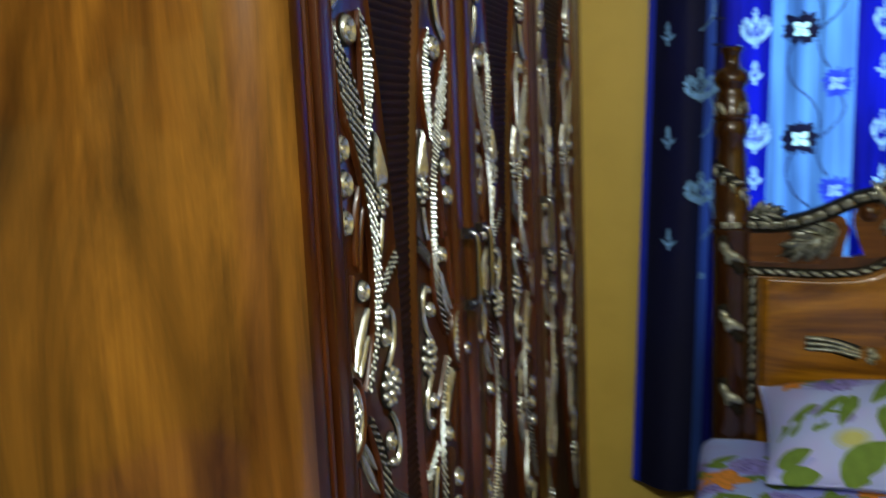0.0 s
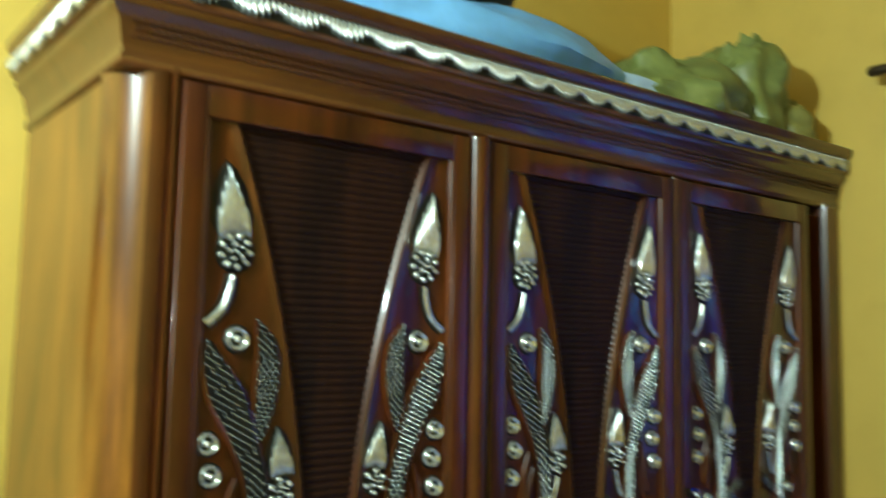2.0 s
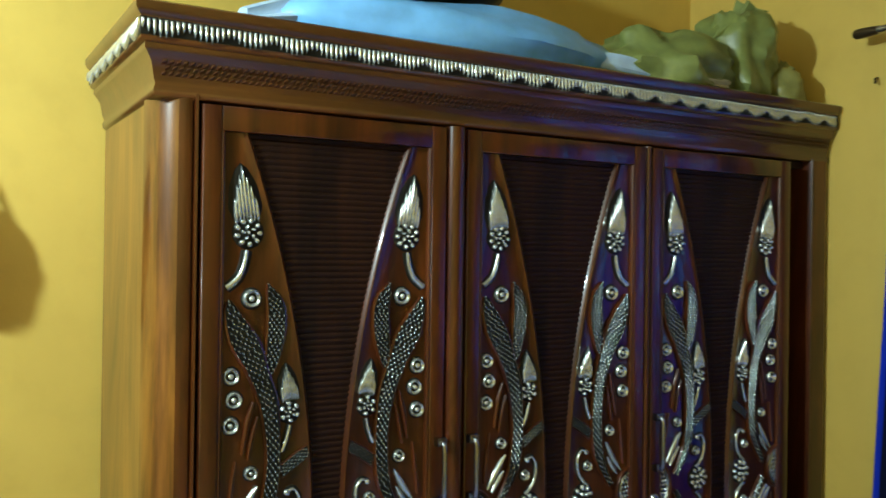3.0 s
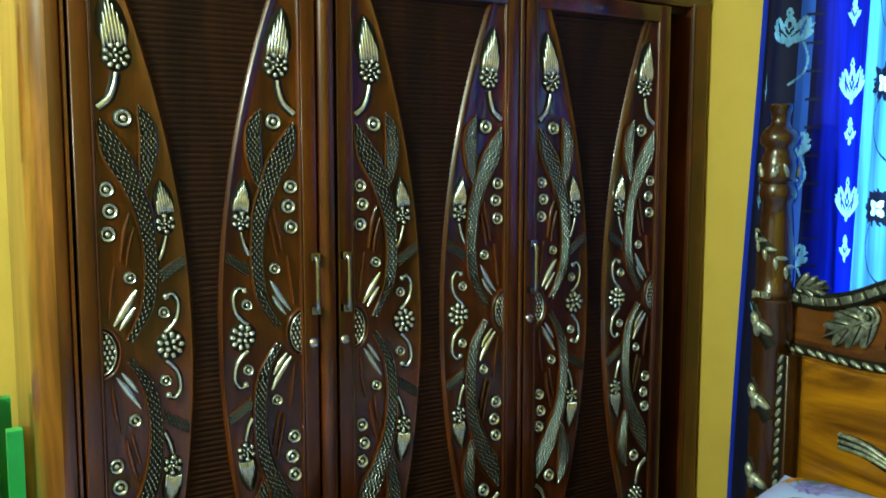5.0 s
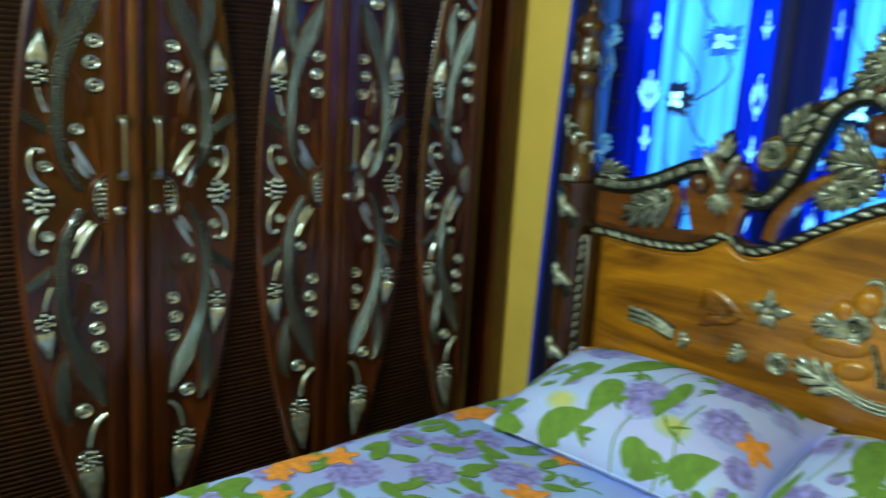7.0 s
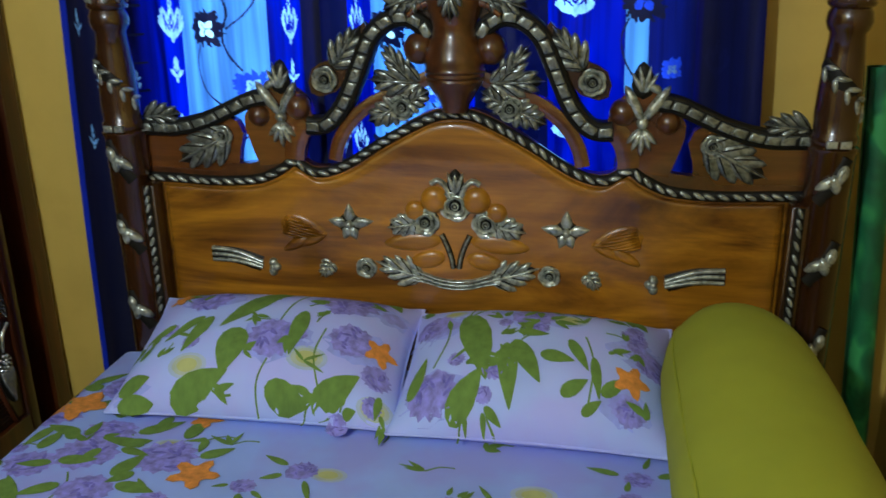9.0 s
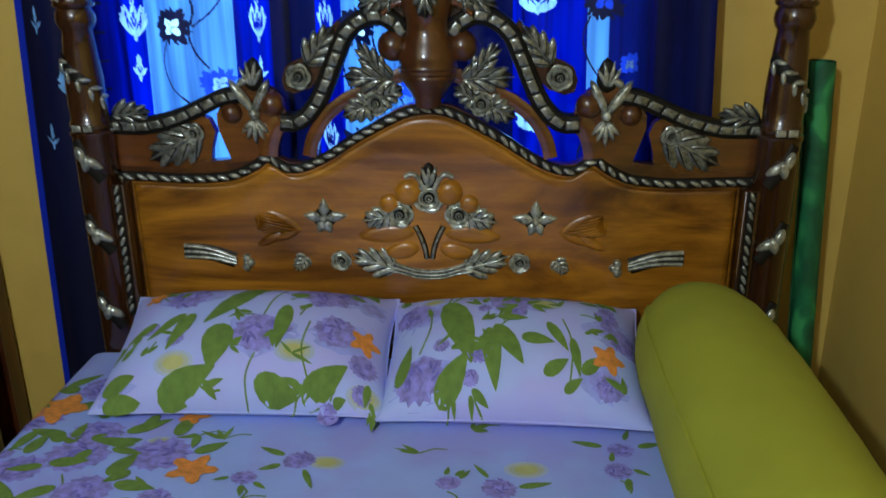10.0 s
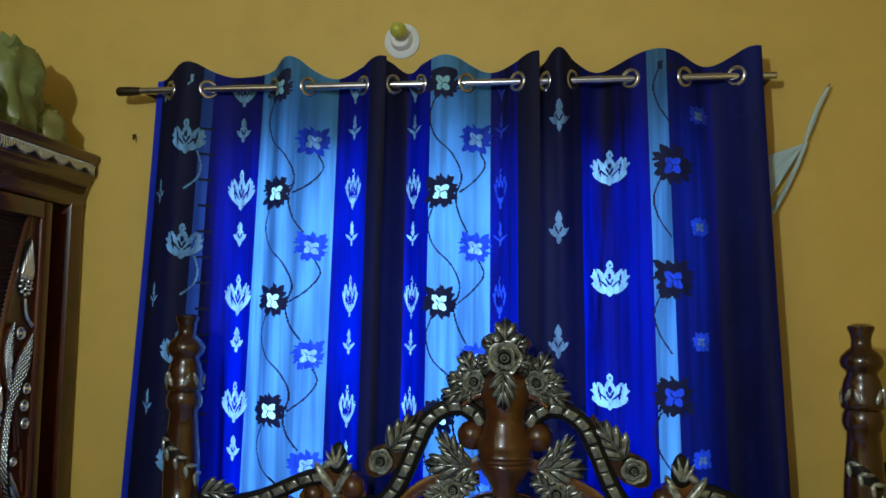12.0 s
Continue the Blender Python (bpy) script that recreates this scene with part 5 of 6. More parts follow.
rnd = random.Random(7)
leaves, flowers, oranges, spots, stems = [], [], [], [], []
for i in range(5):
    for j in range(7):
        a = 0.36 + i * 0.40 + (0.17 if j % 2 else 0) + rnd.uniform(-0.05, 0.05)
        b = 1.18 + j * 0.285 + rnd.uniform(-0.05, 0.05)
        if a > 2.15 or b > 2.98:
            continue
        big = a < 0.72 or a > 1.9 or j < 3
        r = rnd.uniform(0.055, 0.075) if big else rnd.uniform(0.025, 0.04)
        flowers.append((a, b, r))
        for k in range(5 if big else 3):
            t = rnd.uniform(0, 360)
            d = r * 1.0
            leaves.append((a + d * math.cos(radians(t)), b + d * math.sin(radians(t)), t + rnd.uniform(-40, 40), r * rnd.uniform(0.9, 1.5), r * rnd.uniform(0.4, 0.62)))
        if big and (i + j) % 2 == 0:
            oranges.append((a + r * 1.6, b - r * 1.1, r * 0.62))
        else:
            spots.append((a + 0.16, b + 0.06, rnd.uniform(0.035, 0.05)))
        stems.append([(a, b - r), (a + 0.02, b - r * 1.6), (a + 0.015, b - r * 2.3)])
for i in range(46):
    a, b, t = rnd.uniform(0.36, 1.95), rnd.uniform(1.15, 2.8), rnd.uniform(0, 360)
    for k in range(3):
        leaves.append((a, b, t + rnd.uniform(-60, 60), rnd.uniform(0.03, 0.06), rnd.uniform(0.010, 0.024)))
    if i % 3 == 0:
        flowers.append((a + 0.03, b, rnd.uniform(0.02, 0.035)))
    stems.append([(a, b), (a + 0.03, b + 0.02), (a + 0.06, b + 0.02)])
for i in range(22):
    a, b = 0.34 + 0.44 * ((i * 0.618) % 1), 1.55 + 1.45 * i / 21
    r = rnd.uniform(0.05, 0.075)
    flowers.append((a, b, r))
    for k in range(4):
        t = 90 * k + rnd.uniform(-30, 30)
        leaves.append((a + r * math.cos(radians(t)), b + r * math.sin(radians(t)), t + rnd.uniform(-45, 45), rnd.uniform(0.06, 0.11), rnd.uniform(0.032, 0.05)))
    if i % 3 == 1:
        oranges.append((a + 0.09, b - 0.05, rnd.uniform(0.04, 0.06)))
for i in range(12):
    a, b = 0.62 + 1.1 * ((i * 0.618 + 0.2) % 1), 1.9 + 0.82 * i / 11
    flowers.append((a, b, rnd.uniform(0.03, 0.045)))
    for k in range(3):
        t = rnd.uniform(0, 360)
        leaves.append((a + 0.04 * math.cos(radians(t)), b + 0.04 * math.sin(radians(t)), t, rnd.uniform(0.04, 0.07), rnd.uniform(0.014, 0.024)))
oranges += [(0.42, 2.83, 0.075), (0.40, 2.30, 0.07)]
printed(sheet, sheet_at, leaves, flowers, oranges, spots, stems, 100)


def pillow(cx, cy, cz, length, depth, thick, tilt, yaw, label):
    """A filled pillow leaning on the headboard; returns the thing and its upper face as a function."""
    m = Matrix.Translation((cx, cy, cz)) @ Matrix.Rotation(radians(yaw), 4, "Z") @ Matrix.Rotation(radians(tilt), 4, "X")
    def at(a, b, n, side=1):
        u, v = max(-1, min(1, 2 * a / length)), max(-1, min(1, 2 * b / depth))
        puff = max(0.0, (1 - abs(u) ** 2.6)) ** 0.62 * max(0.0, (1 - abs(v) ** 2.4)) ** 0.62
        wr = 0.004 * noise.noise((a * 14 + cx, b * 14, 1.0)) * puff
        x = a * (1 - 0.045 * (1 - v * v) * abs(u) ** 3)
        y = b * (1 - 0.05 * (1 - u * u) * abs(v) ** 3)
        return tuple(m @ Vector((x, y, side * (thick * (0.62 if side > 0 else 0.38) * puff + wr) + (n if side > 0 else 0))))
    th = thing("pillow", label, "pillow", "pillows at the headboard")
    us, vs = np.sin(np.linspace(-math.pi / 2, math.pi / 2, 84)) * length / 2, np.sin(np.linspace(-math.pi / 2, math.pi / 2, 60)) * depth / 2
    g = Geo(lambda a, b, n: at(a, b, 0.0, 1))
    g.rings([[(a, b, 0) for a in us] for b in vs], closed=False)
    g.place = lambda a, b, n: at(a, b, 0.0, -1)
    g.rings([[(a, b, 0) for a in us] for b in vs], closed=False)
    part("case", g, CASE, th)
    rim = [(a, -depth / 2) for a in us] + [(length / 2, b) for b in vs[1:]] + [(a, depth / 2) for a in us[::-1][1:]] + [(-length / 2, b) for b in vs[::-1][1:]]
    part("seam", Geo().tube([at(a, b, 0) for a, b in rim], 0.0035, 6), CASE, th)
    return th, at


p1, at1 = pillow(0.862, 2.968, 0.660, 0.680, 0.395, 0.19, 18, 1.5, "plump pale pillow printed with purple flowers, green leaves")
p2, at2 = pillow(1.492, 2.958, 0.658, 0.610, 0.395, 0.19, 17, -1.0, "pale pillow printed with purple flowers and one big leaf")
def filler(seed, length, depth):
    """Small sprigs scattered between the large motifs of a pillow."""
    rnd = random.Random(seed)
    lv, fl, st = [], [], []
    for i in range(20):
        a, b = rnd.uniform(-0.45, 0.45) * length, rnd.uniform(-0.44, 0.44) * depth
        t = rnd.uniform(0, 360)
        st.append([(a, b), (a + 0.02 * math.cos(radians(t)), b + 0.02 * math.sin(radians(t))), (a + 0.045 * math.cos(radians(t + 15)), b + 0.045 * math.sin(radians(t + 15)))])
        for k in range(rnd.choice((2, 3))):
            lv.append((a + rnd.uniform(-0.01, 0.01), b + rnd.uniform(-0.01, 0.01), t + rnd.uniform(-70, 70), rnd.uniform(0.022, 0.05), rnd.uniform(0.010, 0.022)))
        if i % 2:
            fl.append((a - 0.025 * math.cos(radians(t)), b - 0.025 * math.sin(radians(t)), rnd.uniform(0.016, 0.03)))
    return lv, fl, st


for th, at, seed, length in ((p1, at1, 11, 0.68), (p2, at2, 12, 0.61)):
    lv, fl, st = filler(seed, length, 0.42)
    printed(th, at, lv, fl, [], [], st, seed * 50)


washes(p1, at1, ((0.17, 0.13, 0.11), (-0.16, 0.10, 0.085), (0.23, -0.03, 0.08), (-0.10, 0.17, 0.06), (0.03, -0.05, 0.09), (-0.29, -0.16, 0.05), (0.29, 0.10, 0.05)), 71)
washes(p2, at2, ((-0.23, 0.06, 0.075), (0.0, 0.11, 0.10), (0.24, 0.02, 0.075), (-0.21, -0.13, 0.085), (0.20, -0.13, 0.06), (0.10, 0.17, 0.06)), 72)


def leaf_between(a0, b0, a1, b1, w):
    """A printed leaf from its stalk's end to its tip."""
    return (a0, b0, math.degrees(math.atan2(b1 - b0, a1 - a0)), math.hypot(a1 - a0, b1 - b0), w * 0.74)


printed(p1, at1,
        [leaf_between(*v) for v in ((0.013, 0.14, -0.10, -0.02, 0.085), (-0.05, -0.02, -0.065, -0.14, 0.115), (0.09, 0.05, 0.083, -0.09, 0.065), (-0.13, 0.02, -0.175, -0.09, 0.060), (-0.15, 0.02, -0.235, -0.05, 0.044), (-0.22, 0.0, -0.295, -0.04, 0.042), (-0.18, -0.19, -0.05, -0.13, 0.100), (0.04, -0.16, 0.14, -0.185, 0.085), (0.15, -0.19, 0.25, -0.11, 0.095), (-0.32, -0.16, -0.24, -0.14, 0.075), (-0.31, -0.19, -0.22, -0.19, 0.060), (0.26, 0.19, 0.30, 0.14, 0.05), (-0.25, 0.18, -0.19, 0.19, 0.05), (-0.29, -0.09, -0.26, -0.05, 0.03), (0.12, -0.10, 0.17, -0.12, 0.014), (0.12, -0.10, 0.165, -0.075, 0.012), (0.12, -0.10, 0.09, -0.07, 0.012), (-0.02, 0.02, -0.05, 0.045, 0.012), (-0.02, 0.02, -0.045, 0.0, 0.012), (0.30, -0.14, 0.29, -0.19, 0.03))],
        [(0.036, -0.043, 0.064), (0.18, 0.14, 0.090), (-0.165, 0.095, 0.060), (-0.12, 0.175, 0.044), (0.215, -0.02, 0.056), (0.286, -0.10, 0.036)],
        [(0.285, -0.03, 0.042), (-0.265, 0.13, 0.036)], [(0.125, -0.09, 0.05), (0.29, -0.17, 0.045), (0.05, 0.17, 0.045), (-0.15, -0.12, 0.05)],
        [[(0.0, 0.12), (-0.01, 0.16), (0.0, 0.19)], [(0.013, 0.14), (0.025, 0.17), (0.02, 0.20)], [(0.036, 0.0), (0.05, 0.07), (0.075, 0.13)], [(0.036, -0.10), (0.02, -0.15), (0.025, -0.2)], [(0.15, 0.0), (0.14, -0.08), (0.16, -0.15)]], 300)
printed(p2, at2,
        [leaf_between(*v) for v in ((-0.16, 0.10, -0.095, -0.11, 0.115), (-0.165, -0.19, -0.108, -0.08, 0.095), (-0.265, -0.14, -0.245, -0.03, 0.055), (-0.06, -0.01, -0.04, -0.165, 0.070), (-0.045, 0.0, 0.02, -0.11, 0.070), (0.015, -0.035, 0.09, -0.05, 0.055), (0.075, 0.015, 0.12, -0.07, 0.042), (0.065, -0.13, 0.12, -0.09, 0.050), (0.13, -0.03, 0.145, -0.13, 0.036), (0.11, -0.16, 0.15, -0.13, 0.034), (0.15, -0.12, 0.20, -0.07, 0.050), (-0.04, 0.03, 0.03, 0.025, 0.04), (0.21, 0.17, 0.25, 0.12, 0.055), (0.03, 0.13, 0.075, 0.16, 0.014), (0.03, 0.13, 0.06, 0.115, 0.012), (-0.20, 0.05, -0.21, 0.09, 0.022), (-0.14, -0.02, -0.18, -0.06, 0.014))],
        [(-0.215, -0.13, 0.060), (-0.01, 0.09, 0.050), (0.0, 0.175, 0.042), (-0.25, 0.08, 0.050), (0.265, 0.0, 0.046), (0.21, -0.14, 0.034), (0.22, 0.07, 0.035)],
        [(0.212, -0.07, 0.044), (0.13, 0.165, 0.042)], [(0.07, 0.09, 0.045), (-0.20, 0.12, 0.035)],
        [[(-0.15, 0.10), (-0.13, 0.15), (-0.14, 0.19)], [(-0.15, 0.10), (-0.11, 0.16), (-0.09, 0.18)], [(-0.22, -0.07), (-0.20, 0.0), (-0.20, 0.06)], [(-0.16, 0.10), (-0.155, 0.15), (-0.17, 0.19)], [(0.12, -0.16), (0.13, -0.05), (0.11, 0.03)], [(0.0, 0.03), (-0.03, 0.0), (-0.05, -0.06)]], 400)

# bolster
BOLSTER = cloth("yellow_green_cotton", (0.30, 0.33, 0.008), 0.05, 0.10, 350, 4, 0.8)
g = Geo()
rows = []
ends = ([3.045, 3.04, 3.02, 2.985, 2.94, 2.88, 2.8, 2.6, 2.4, 2.2, 2.12, 2.07, 2.04, 2.03], [0.02, 0.058, 0.098, 0.124, 0.141, 0.152, 0.159, 0.162, 0.162, 0.160, 0.157, 0.125, 0.07, 0.02])
ys = sorted(set(ends[0]) | {round(float(v), 3) for v in np.linspace(2.15, 2.86, 26)}, reverse=True)
rr = [float(np.interp(-y, [-v for v in ends[0]], ends[1])) for y in ys]
for y, r in zip(ys, rr):
    row = []
    for i in range(36):
        t = 2 * math.pi * i / 36
        k = r * (1 + 0.022 * noise.noise((math.cos(t) * 2, math.sin(t) * 2, y * 5)) + 0.010 * noise.noise((math.cos(t) * 6, math.sin(t) * 6, y * 16)))
        row.append((1.917 + (2.5 - y) * 0.01 + k * math.cos(t), y, max(MZ + 0.004, 0.738 + k * 0.99 * math.sin(t))))
    rows.append(row)
g.rings(rows, cap=True)
bolster = thing("bolster", "fat yellow-green cotton bolster lying on the bed", "bolster")
part("cover", g, BOLSTER, bolster)
side = []
for y, r in zip(ys[2:-2], rr[2:-2]):
    t = radians(152)
    side.append((1.917 + (2.5 - y) * 0.01 + (r + 0.001) * math.cos(t), y, 0.738 + (r + 0.001) * 0.99 * math.sin(t)))
part("seam", Geo().tube(side, 0.003, 6), BOLSTER, bolster)
for y in (3.045, 2.03):
    part("end_tie", Geo(lambda a, b, n: (1.917 + (2.5 - y) * 0.01 + a, y + (0.006 + n) * (1 if y > 2.5 else -1), 0.738 + b)).disc(0, 0, 0.022, 0.012, -0.008, 12), BOLSTER, bolster)

# ---------------------------------------------------------------- things on the wardrobe
def bundle(name, label, category, c, r, mat, seed, crease=0.16, squash=0.55, group=""):
    """A soft crumpled bag or bundle that lies flat underneath."""
    g = Geo()
    rows = []
    for i in range(1, 20):
        t = math.pi * i / 20
        row = []
        for k in range(36):
            p = 2 * math.pi * k / 36
            d = Vector((math.sin(t) * math.cos(p), math.sin(t) * math.sin(p), math.cos(t)))
            w = 1 + crease * noise.noise(d * 2.1 + Vector((seed, 0, 0))) + crease * 0.5 * abs(noise.noise(d * 5.5 + Vector((0, seed, 0)))) + crease * 0.2 * noise.noise(d * 13 + Vector((0, seed, 3)))
            z = d.z * r[2] * w
            row.append((c[0] + d.x * r[0] * w, c[1] + d.y * r[1] * w, max(c[2] - r[2] * squash, c[2] + z)))
        rows.append(row)
    g.rings(rows, cap=True)
    ob = thing(name, label, category, group)
    part("body", g, mat, ob)
    return ob


def gathered(parent, name, base, tip, r0, r1, mat, seed, label=""):
    """A gathered end of a bag: pleats that run from a narrow neck to a ragged mouth."""
    g = Geo()
    b, t = Vector(base), Vector(tip)
    d = (t - b).normalized()
    u = d.orthogonal().normalized()
    v = d.cross(u)
    rows = []
    for i in range(9):
        k = i / 8
        r = r0 + (r1 - r0) * k ** 1.4
        row = []
        for j in range(32):
            p = 2 * math.pi * j / 32
            w = 1 + 0.22 * math.sin(7 * p + seed) * (0.4 + k) + 0.25 * noise.noise((math.cos(p) * 2, math.sin(p) * 2, seed + k))
            row.append(tuple(b + (t - b) * (k + 0.10 * k * noise.noise((math.cos(p) * 3, math.sin(p) * 3, seed))) + (u * math.cos(p) + v * math.sin(p) * 0.7) * r * w))
        rows.append(row)
    g.rings(rows, cap=True)
    return part(name, g, mat, parent, label)


TOPZ = 2.132
BLUE_PLASTIC = plain("blue_plastic_sheet", (0.20, 0.46, 0.86), 0.4, 0, 0.15, 12, 0.4)
BLACK_PLASTIC = plain("black_bag_plastic", (0.012, 0.012, 0.016), 0.3, 0, 0.3, 14, 0.5)
GREEN_PLASTIC = plain("olive_green_plastic", (0.18, 0.21, 0.055), 0.4, 0, 0.3, 16, 0.5)
YELLOW_PLASTIC = plain("yellow_green_plastic", (0.22, 0.21, 0.055), 0.4, 0, 0.25, 16, 0.5)
parcel = bundle("wrapped_parcel", "light blue plastic-wrapped soft parcel on top of the wardrobe", "parcel", (-0.24, 2.25, TOPZ + 0.05), (0.22, 0.52, 0.105), BLUE_PLASTIC, 3.0, 0.16, 0.5)
bundle("black_bag", "black bag lying on the blue parcel", "bag", (-0.27, 2.06, TOPZ + 0.235), (0.20, 0.34, 0.135), BLACK_PLASTIC, 8.0, 0.12, 0.6)
low_bag = bundle("plastic_bag", "crumpled olive green plastic bag standing on the wardrobe", "bag", (-0.16, 2.88, TOPZ + 0.055), (0.15, 0.20, 0.115), GREEN_PLASTIC, 14.0, 0.35, 0.5, "bags on the wardrobe")
tall_bag = bundle("plastic_bag", "tall folded olive green plastic bag by the wall", "bag", (-0.13, 3.14, TOPZ + 0.10), (0.11, 0.115, 0.155), GREEN_PLASTIC, 21.0, 0.40, 0.65, "bags on the wardrobe")
small_bag = bundle("plastic_bag", "small yellowish plastic bag near the wardrobe's corner", "bag", (-0.07, 3.265, TOPZ + 0.03), (0.075, 0.065, 0.07), YELLOW_PLASTIC, 33.0, 0.25, 0.45, "bags on the wardrobe")

PALE_PLASTIC = plain("pale_blue_plastic", (0.42, 0.56, 0.74), 0.4, 0, 0.15, 16, 0.4)
WHITE_LINING = plain("dull_white_plastic", (0.46, 0.46, 0.34), 0.45, 0, 0.2, 18, 0.4)
gathered(parcel, "end_flap", (-0.13, 2.62, TOPZ + 0.035), (-0.08, 2.80, TOPZ + 0.022), 0.055, 0.022, PALE_PLASTIC, 2.0, "pale folded end flap")
gathered(parcel, "end_flap", (-0.20, 1.86, TOPZ + 0.05), (-0.16, 1.70, TOPZ + 0.03), 0.075, 0.030, PALE_PLASTIC, 4.0)
gathered(low_bag, "white_lining", (-0.055, 2.80, TOPZ + 0.022), (-0.035, 3.00, TOPZ + 0.020), 0.022, 0.016, WHITE_LINING, 6.0, "dull white lining")
gathered(low_bag, "gathered_neck", (-0.15, 3.00, TOPZ + 0.12), (-0.12, 3.09, TOPZ + 0.17), 0.035, 0.05, GREEN_PLASTIC, 1.0)
gathered(tall_bag, "gathered_neck", (-0.12, 3.15, TOPZ + 0.20), (-0.10, 3.19, TOPZ + 0.27), 0.045, 0.050, GREEN_PLASTIC, 3.0)
gathered(small_bag, "gathered_neck", (-0.07, 3.25, TOPZ + 0.07), (-0.05, 3.285, TOPZ + 0.105), 0.018, 0.030, YELLOW_PLASTIC, 5.0)

# ---------------------------------------------------------------- things on the walls
holder = thing("bulb_holder", "round white bulb holder with a small yellow-green bulb", "light fitting")
WHITE_PLASTIC = plain("white_plastic", (0.72, 0.76, 0.74), 0.35, 0, 0.06)
turned = lambda a, b, n: (0.945 + a, 3.45 - n, 2.470 + b)
g = Geo(turned)
g.rings([[(r * math.cos(t), r * math.sin(t), n) for t in np.linspace(0, 2 * math.pi, 25)[:-1]] for r, n in ((0.053, 0.0), (0.053, 0.006), (0.046, 0.011), (0.034, 0.014), (0.030, 0.030), (0.026, 0.036), (0.020, 0.036))], cap=True)
part("base", g, WHITE_PLASTIC, holder)
g = Geo(turned)
g.rings([[(r * math.cos(t), 0.012 + r * math.sin(t), n) for t in np.linspace(0, 2 * math.pi, 17)[:-1]] for r, n in ((0.014, 0.034), (0.016, 0.045), (0.022, 0.056), (0.024, 0.068), (0.020, 0.081), (0.011, 0.090), (0.002, 0.093))], cap=True)
part("bulb", g, plain("yellow_green_glass", (0.42, 0.44, 0.05), 0.12, 0, 0.05, 10, 0, 0.5), holder, "yellow-green glass bulb")
for a in (-0.040, 0.040):
    part("screw", Geo(turned).disc(a, 0.0, 0.004, 0.003, 0.008), STEEL, holder)

mask = thing("face_mask", "pale blue-green folded face mask hanging from a nail", "face mask")
MASK = cloth("pale_teal_fleece", (0.50, 0.66, 0.66), 0.25, 0.08, 300, 20)
hung = lambda a, b, n: (a, 3.43 - n, b)
g = Geo(hung)
rows = []
for i in range(9):
    t = i / 8
    top, low = (2.066 - 0.10 * t, 2.146 - 0.035 * t), (2.060 - 0.125 * t, 2.140 - 0.20 * t)
    rows.append([(top[0] + (low[0] - top[0]) * s, top[1] + (low[1] - top[1]) * s, 0.006 + 0.008 * math.sin(math.pi * t) * math.sin(s * 9) * 0.5) for s in np.linspace(0, 1, 10)])
g.rings(rows, closed=False)
g.rings([[(a, b, n - 0.004) for a, b, n in row] for row in rows], closed=False)
part("pleated_body", g, MASK, mask)
part("edge_binding", Geo(hung).ribbon([(2.066 - 0.0, 2.146), (2.040, 2.08), (2.012, 2.02), (1.975, 1.953)], 0.012, 0.012, 0.0), MASK, mask)
part("ear_loop", Geo(hung).ribbon(smooth_path([(2.062, 2.146), (2.080, 2.195), (2.100, 2.245), (2.126, 2.296)], 4), [0.008, 0.009, 0.011, 0.012, 0.014, 0.014, 0.014, 0.013, 0.013, 0.012, 0.012, 0.010, 0.008], 0.006, 0.004), MASK, mask)
part("nail", Geo().tube([(2.127, 3.45, 2.299), (2.127, 3.415, 2.302)], 0.003, 8), STEEL, mask)
nail = solid("wall_nail", Geo().tube([(0.118, 3.455, 2.205), (0.124, 3.43, 2.198), (0.128, 3.425, 2.185)], 0.0035, 6), END, "small dark bent nail in the yellow wall", "nail")

# the window wall's things, brought up to the wall
NEAR = Matrix.Translation((1.43, 1.0, 1.64)) @ Matrix.Scale(0.985, 4) @ Matrix.Translation((-1.43, -1.0, -1.64))
for ob in drapes + [rod, holder, mask, nail]:
    ob.matrix_world = NEAR @ ob.matrix_world

# painted clay pot in a cord hanger
pot = thing("hanging_pot", "black painted clay pot hanging in a teal cord net", "hanging pot")
PX, PY = -0.455, 1.095
GLAZE = plain("black_pot_paint", (0.018, 0.014, 0.018), 0.3, 0, 0.3, 30, 0.1)
MAROON = plain("maroon_pot_paint", (0.16, 0.03, 0.05), 0.35, 0, 0.4, 60, 0.1)
LILAC = plain("lilac_pot_paint", (0.45, 0.36, 0.45), 0.4, 0, 0.4, 60, 0.15)
TEAL = plain("teal_cord", (0.02, 0.26, 0.30), 0.7, 0, 0.3, 90, 0.4)
belly = [(0.02, 1.640), (0.055, 1.648), (0.085, 1.672), (0.102, 1.710), (0.106, 1.750), (0.101, 1.790), (0.088, 1.825), (0.066, 1.850), (0.052, 1.862), (0.050, 1.880), (0.062, 1.895), (0.060, 1.900), (0.048, 1.893)]
part("pot_body", Geo().lathe(belly, PX, PY, 28), GLAZE, pot)
part("painted_band", Geo().lathe([(0.1025, 1.728), (0.108, 1.748), (0.1055, 1.772)], PX, PY, 28), MAROON, pot)
part("painted_band", Geo().lathe([(0.1045, 1.776), (0.1035, 1.792), (0.0945, 1.818)], PX, PY, 28), LILAC, pot)
for i in range(14):
    t = 2 * math.pi * i / 14
    wrap = lambda a, b, n, t=t: (PX + (0.1045 + n) * math.cos(t + a / 0.105), PY + (0.1045 + n) * math.sin(t + a / 0.105), b)
    part("painted_flower", Geo(wrap).disc(0, 1.752, 0.011, 0.004, 0.003, 8), LILAC, pot)
part("silver_band", Geo().lathe([(0.084, 1.668), (0.092, 1.676), (0.094, 1.690), (0.0925, 1.690)], PX, PY, 28), STEEL, pot)
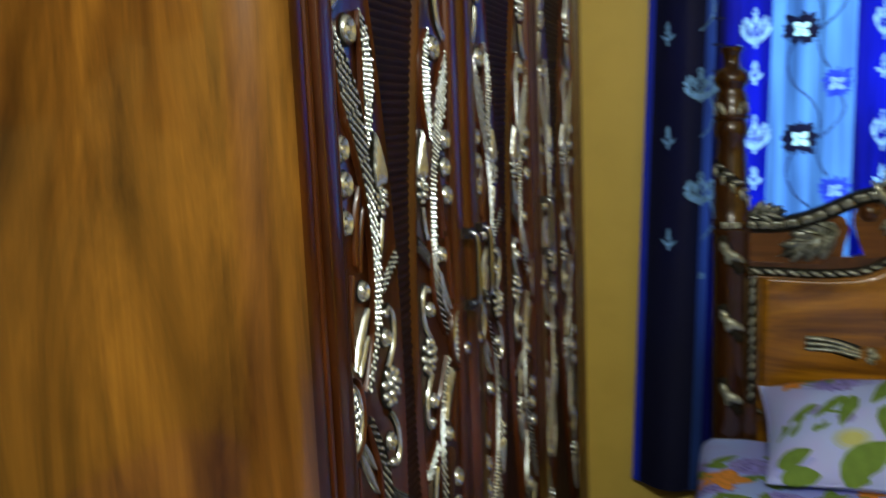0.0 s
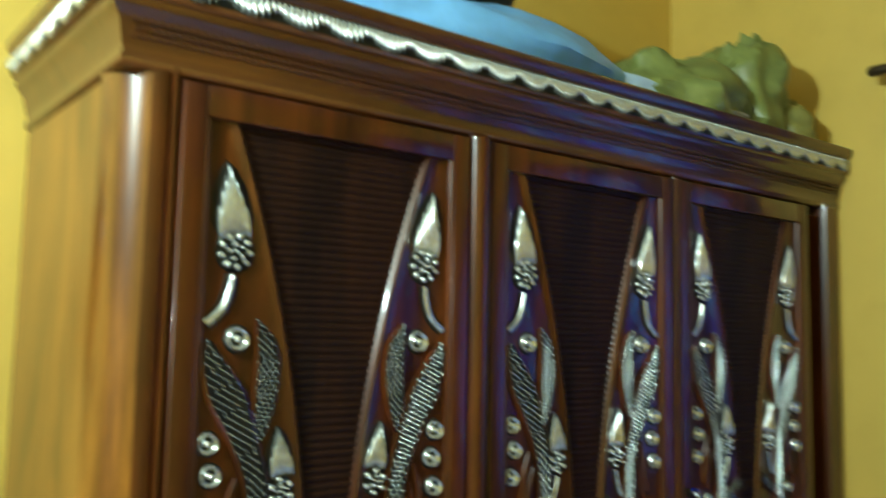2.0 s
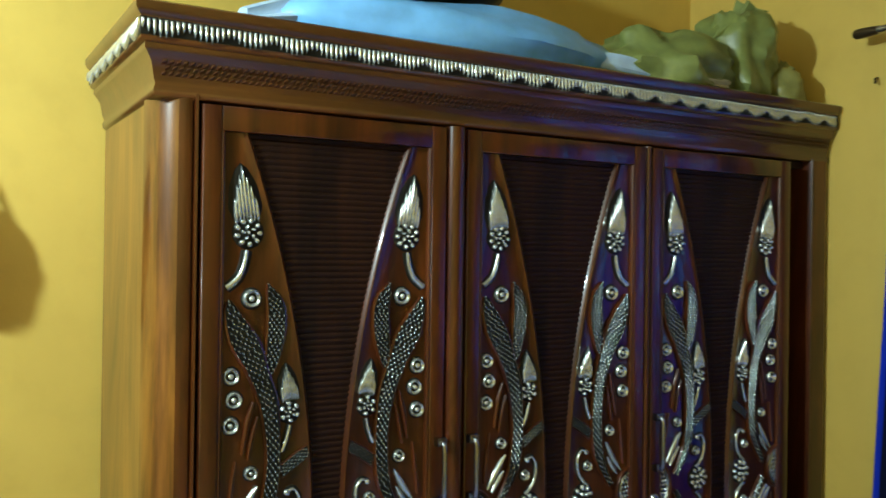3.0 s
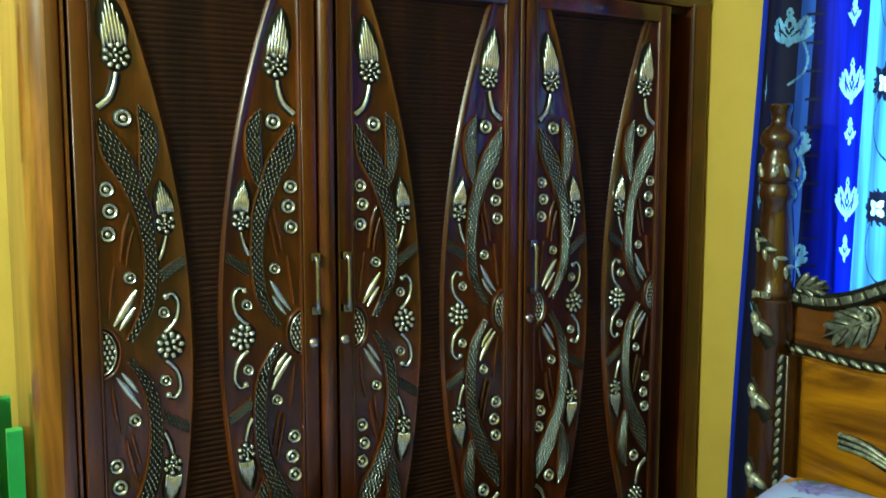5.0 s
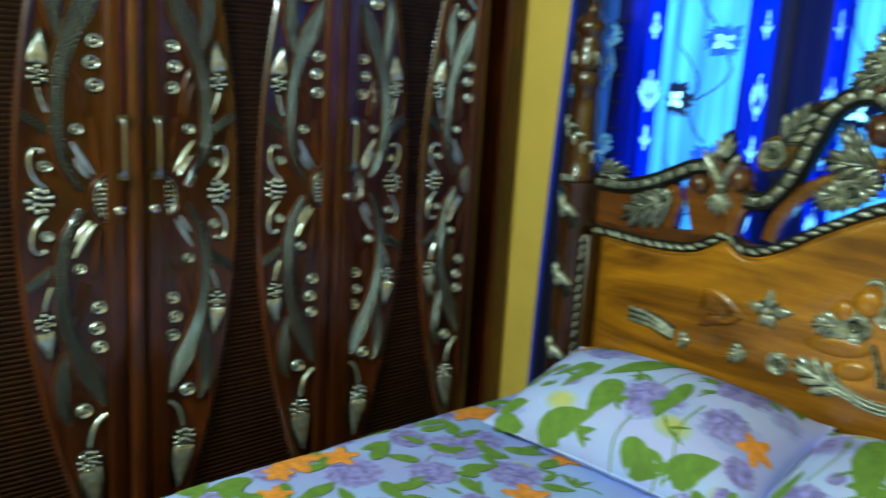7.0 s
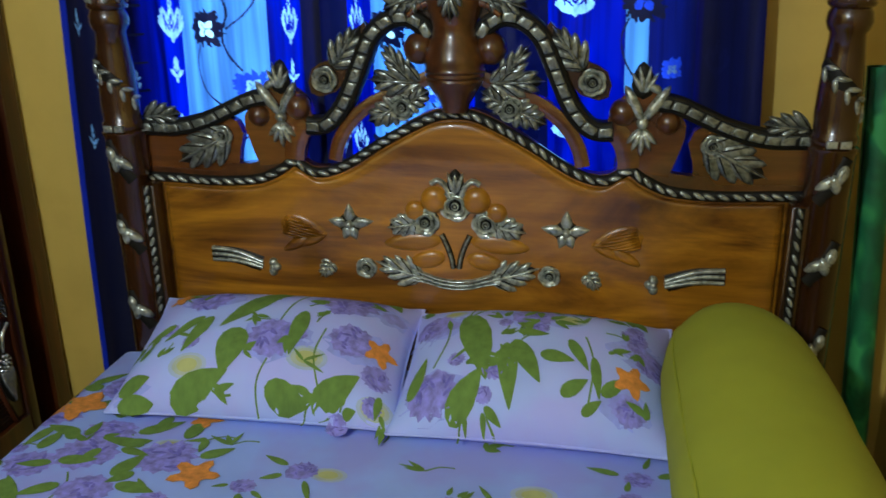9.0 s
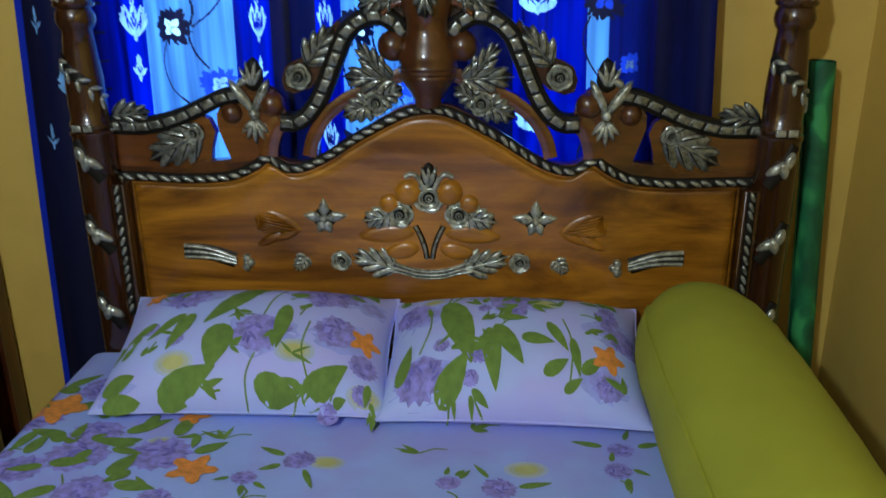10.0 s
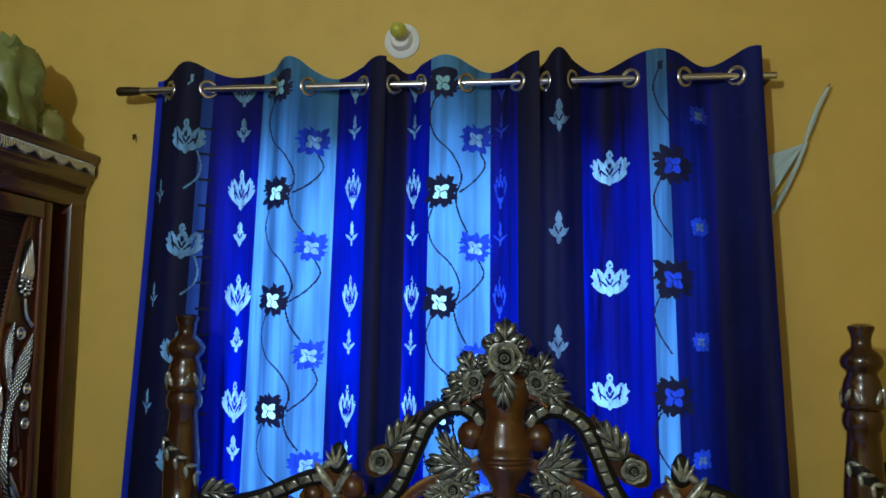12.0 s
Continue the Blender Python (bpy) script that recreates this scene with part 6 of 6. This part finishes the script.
for i in range(5):
    t = 2 * math.pi * i / 5 + 0.3
    pts = [(PX + r * math.cos(t), PY + r * math.sin(t), z) for r, z in ((0.012, 2.06), (0.035, 1.98), (0.062, 1.91), (0.088, 1.840), (0.108, 1.770), (0.106, 1.710), (0.086, 1.660), (0.02, 1.630))]
    part("cord", Geo().tube(smooth_path(pts, 4), 0.0035, 6), TEAL, pot)
part("cord", Geo().tube([(PX, PY, 2.06), (PX - 0.02, PY, 2.14), (PX - 0.09, PY + 0.004, 2.26)], 0.005, 6), TEAL, pot)
part("knot", Geo().lathe([(0.006, 2.045), (0.014, 2.055), (0.014, 2.072), (0.006, 2.08)], PX, PY, 10), TEAL, pot)
rnd = random.Random(5)
g = Geo()
for i in range(60):
    t, r = rnd.uniform(0, 6.28), rnd.uniform(0.0, 0.022)
    r2 = r * 1.9 + 0.006
    g.tube([(PX + r * 0.5 * math.cos(t), PY + r * 0.5 * math.sin(t), 1.635), (PX + r * math.cos(t), PY + r * math.sin(t), 1.58), (PX + r2 * math.cos(t + 0.2), PY + r2 * math.sin(t + 0.2), 1.50 + rnd.uniform(-0.03, 0.02))], 0.0022, 4)
tagged(part("tassel", g, TEAL, pot, "teal thread tassel"), kind="stuff")
part("nail", Geo().tube([(X0, PY + 0.004, 2.262), (X0 + 0.03, PY + 0.004, 2.268)], 0.0035, 8), END, pot)

# ---------------------------------------------------------------- by the bed and by the wardrobe
def mat_material():
    mat, nodes, links, b = shader("green_mat_plastic")
    n = noise_of(nodes, links, 9, 2, (1, 1, 0.7), 0.4, 1.2)
    c = ramp(nodes, links, n, [(0.40, (0.012, 0.10, 0.035)), (0.52, (0.015, 0.17, 0.055)), (0.60, (0.05, 0.34, 0.09))])
    links.new(c, b.inputs["Base Color"])
    b.inputs["Roughness"].default_value = 0.5
    bump(nodes, links, b, noise_of(nodes, links, 220, 1), 0.2, 0.002)
    return mat


g = Geo()
axis0, axis1 = Vector((2.326, 3.325, 0.0)), Vector((2.232, 3.300, 1.318))
spiral = []
for i in range(110):
    t = i * 0.26
    r = 0.010 + 0.026 * i / 109
    spiral.append((r * math.cos(t), r * math.sin(t)))
outer = spiral
inner = [(a * (1 - 0.0022 / max(math.hypot(a, b), 0.004)), b * (1 - 0.0022 / max(math.hypot(a, b), 0.004))) for a, b in spiral]
rows = []
for s in np.linspace(0, 1, 6):
    c = axis0.lerp(axis1, s)
    rows.append([(c.x + a, c.y + b, c.z) for a, b in outer] + [(c.x + a, c.y + b, c.z) for a, b in reversed(inner)])
g.rings(rows)
solid("rolled_mat", g, mat_material(), "green patterned rolled-up mat leaning in the corner", "mat")

RACK = plain("green_rack_plastic", (0.035, 0.33, 0.075), 0.4, 0, 0.1)
rack = thing("plastic_rack", "bright green plastic rack standing beside the wardrobe", "rack")
for x in (-0.47, -0.17):
    for y in (1.10, 1.462):
        part("upright", Geo().box(x - 0.016, x + 0.016, y - 0.016, y + 0.016, 0.0, 0.93, 0.0), RACK, rack)
for z in (0.10, 0.40, 0.70):
    part("shelf", Geo().box(-0.452, -0.188, 1.118, 1.444, z, z + 0.022, 0.004), RACK, rack)
solid("folded_cloth", Geo().box(-0.46, -0.18, 1.11, 1.43, 0.932, 0.975, 0.012), plain("navy_cloth", (0.02, 0.03, 0.12), 0.8), "navy folded cloth on top of the green rack", "cloth")
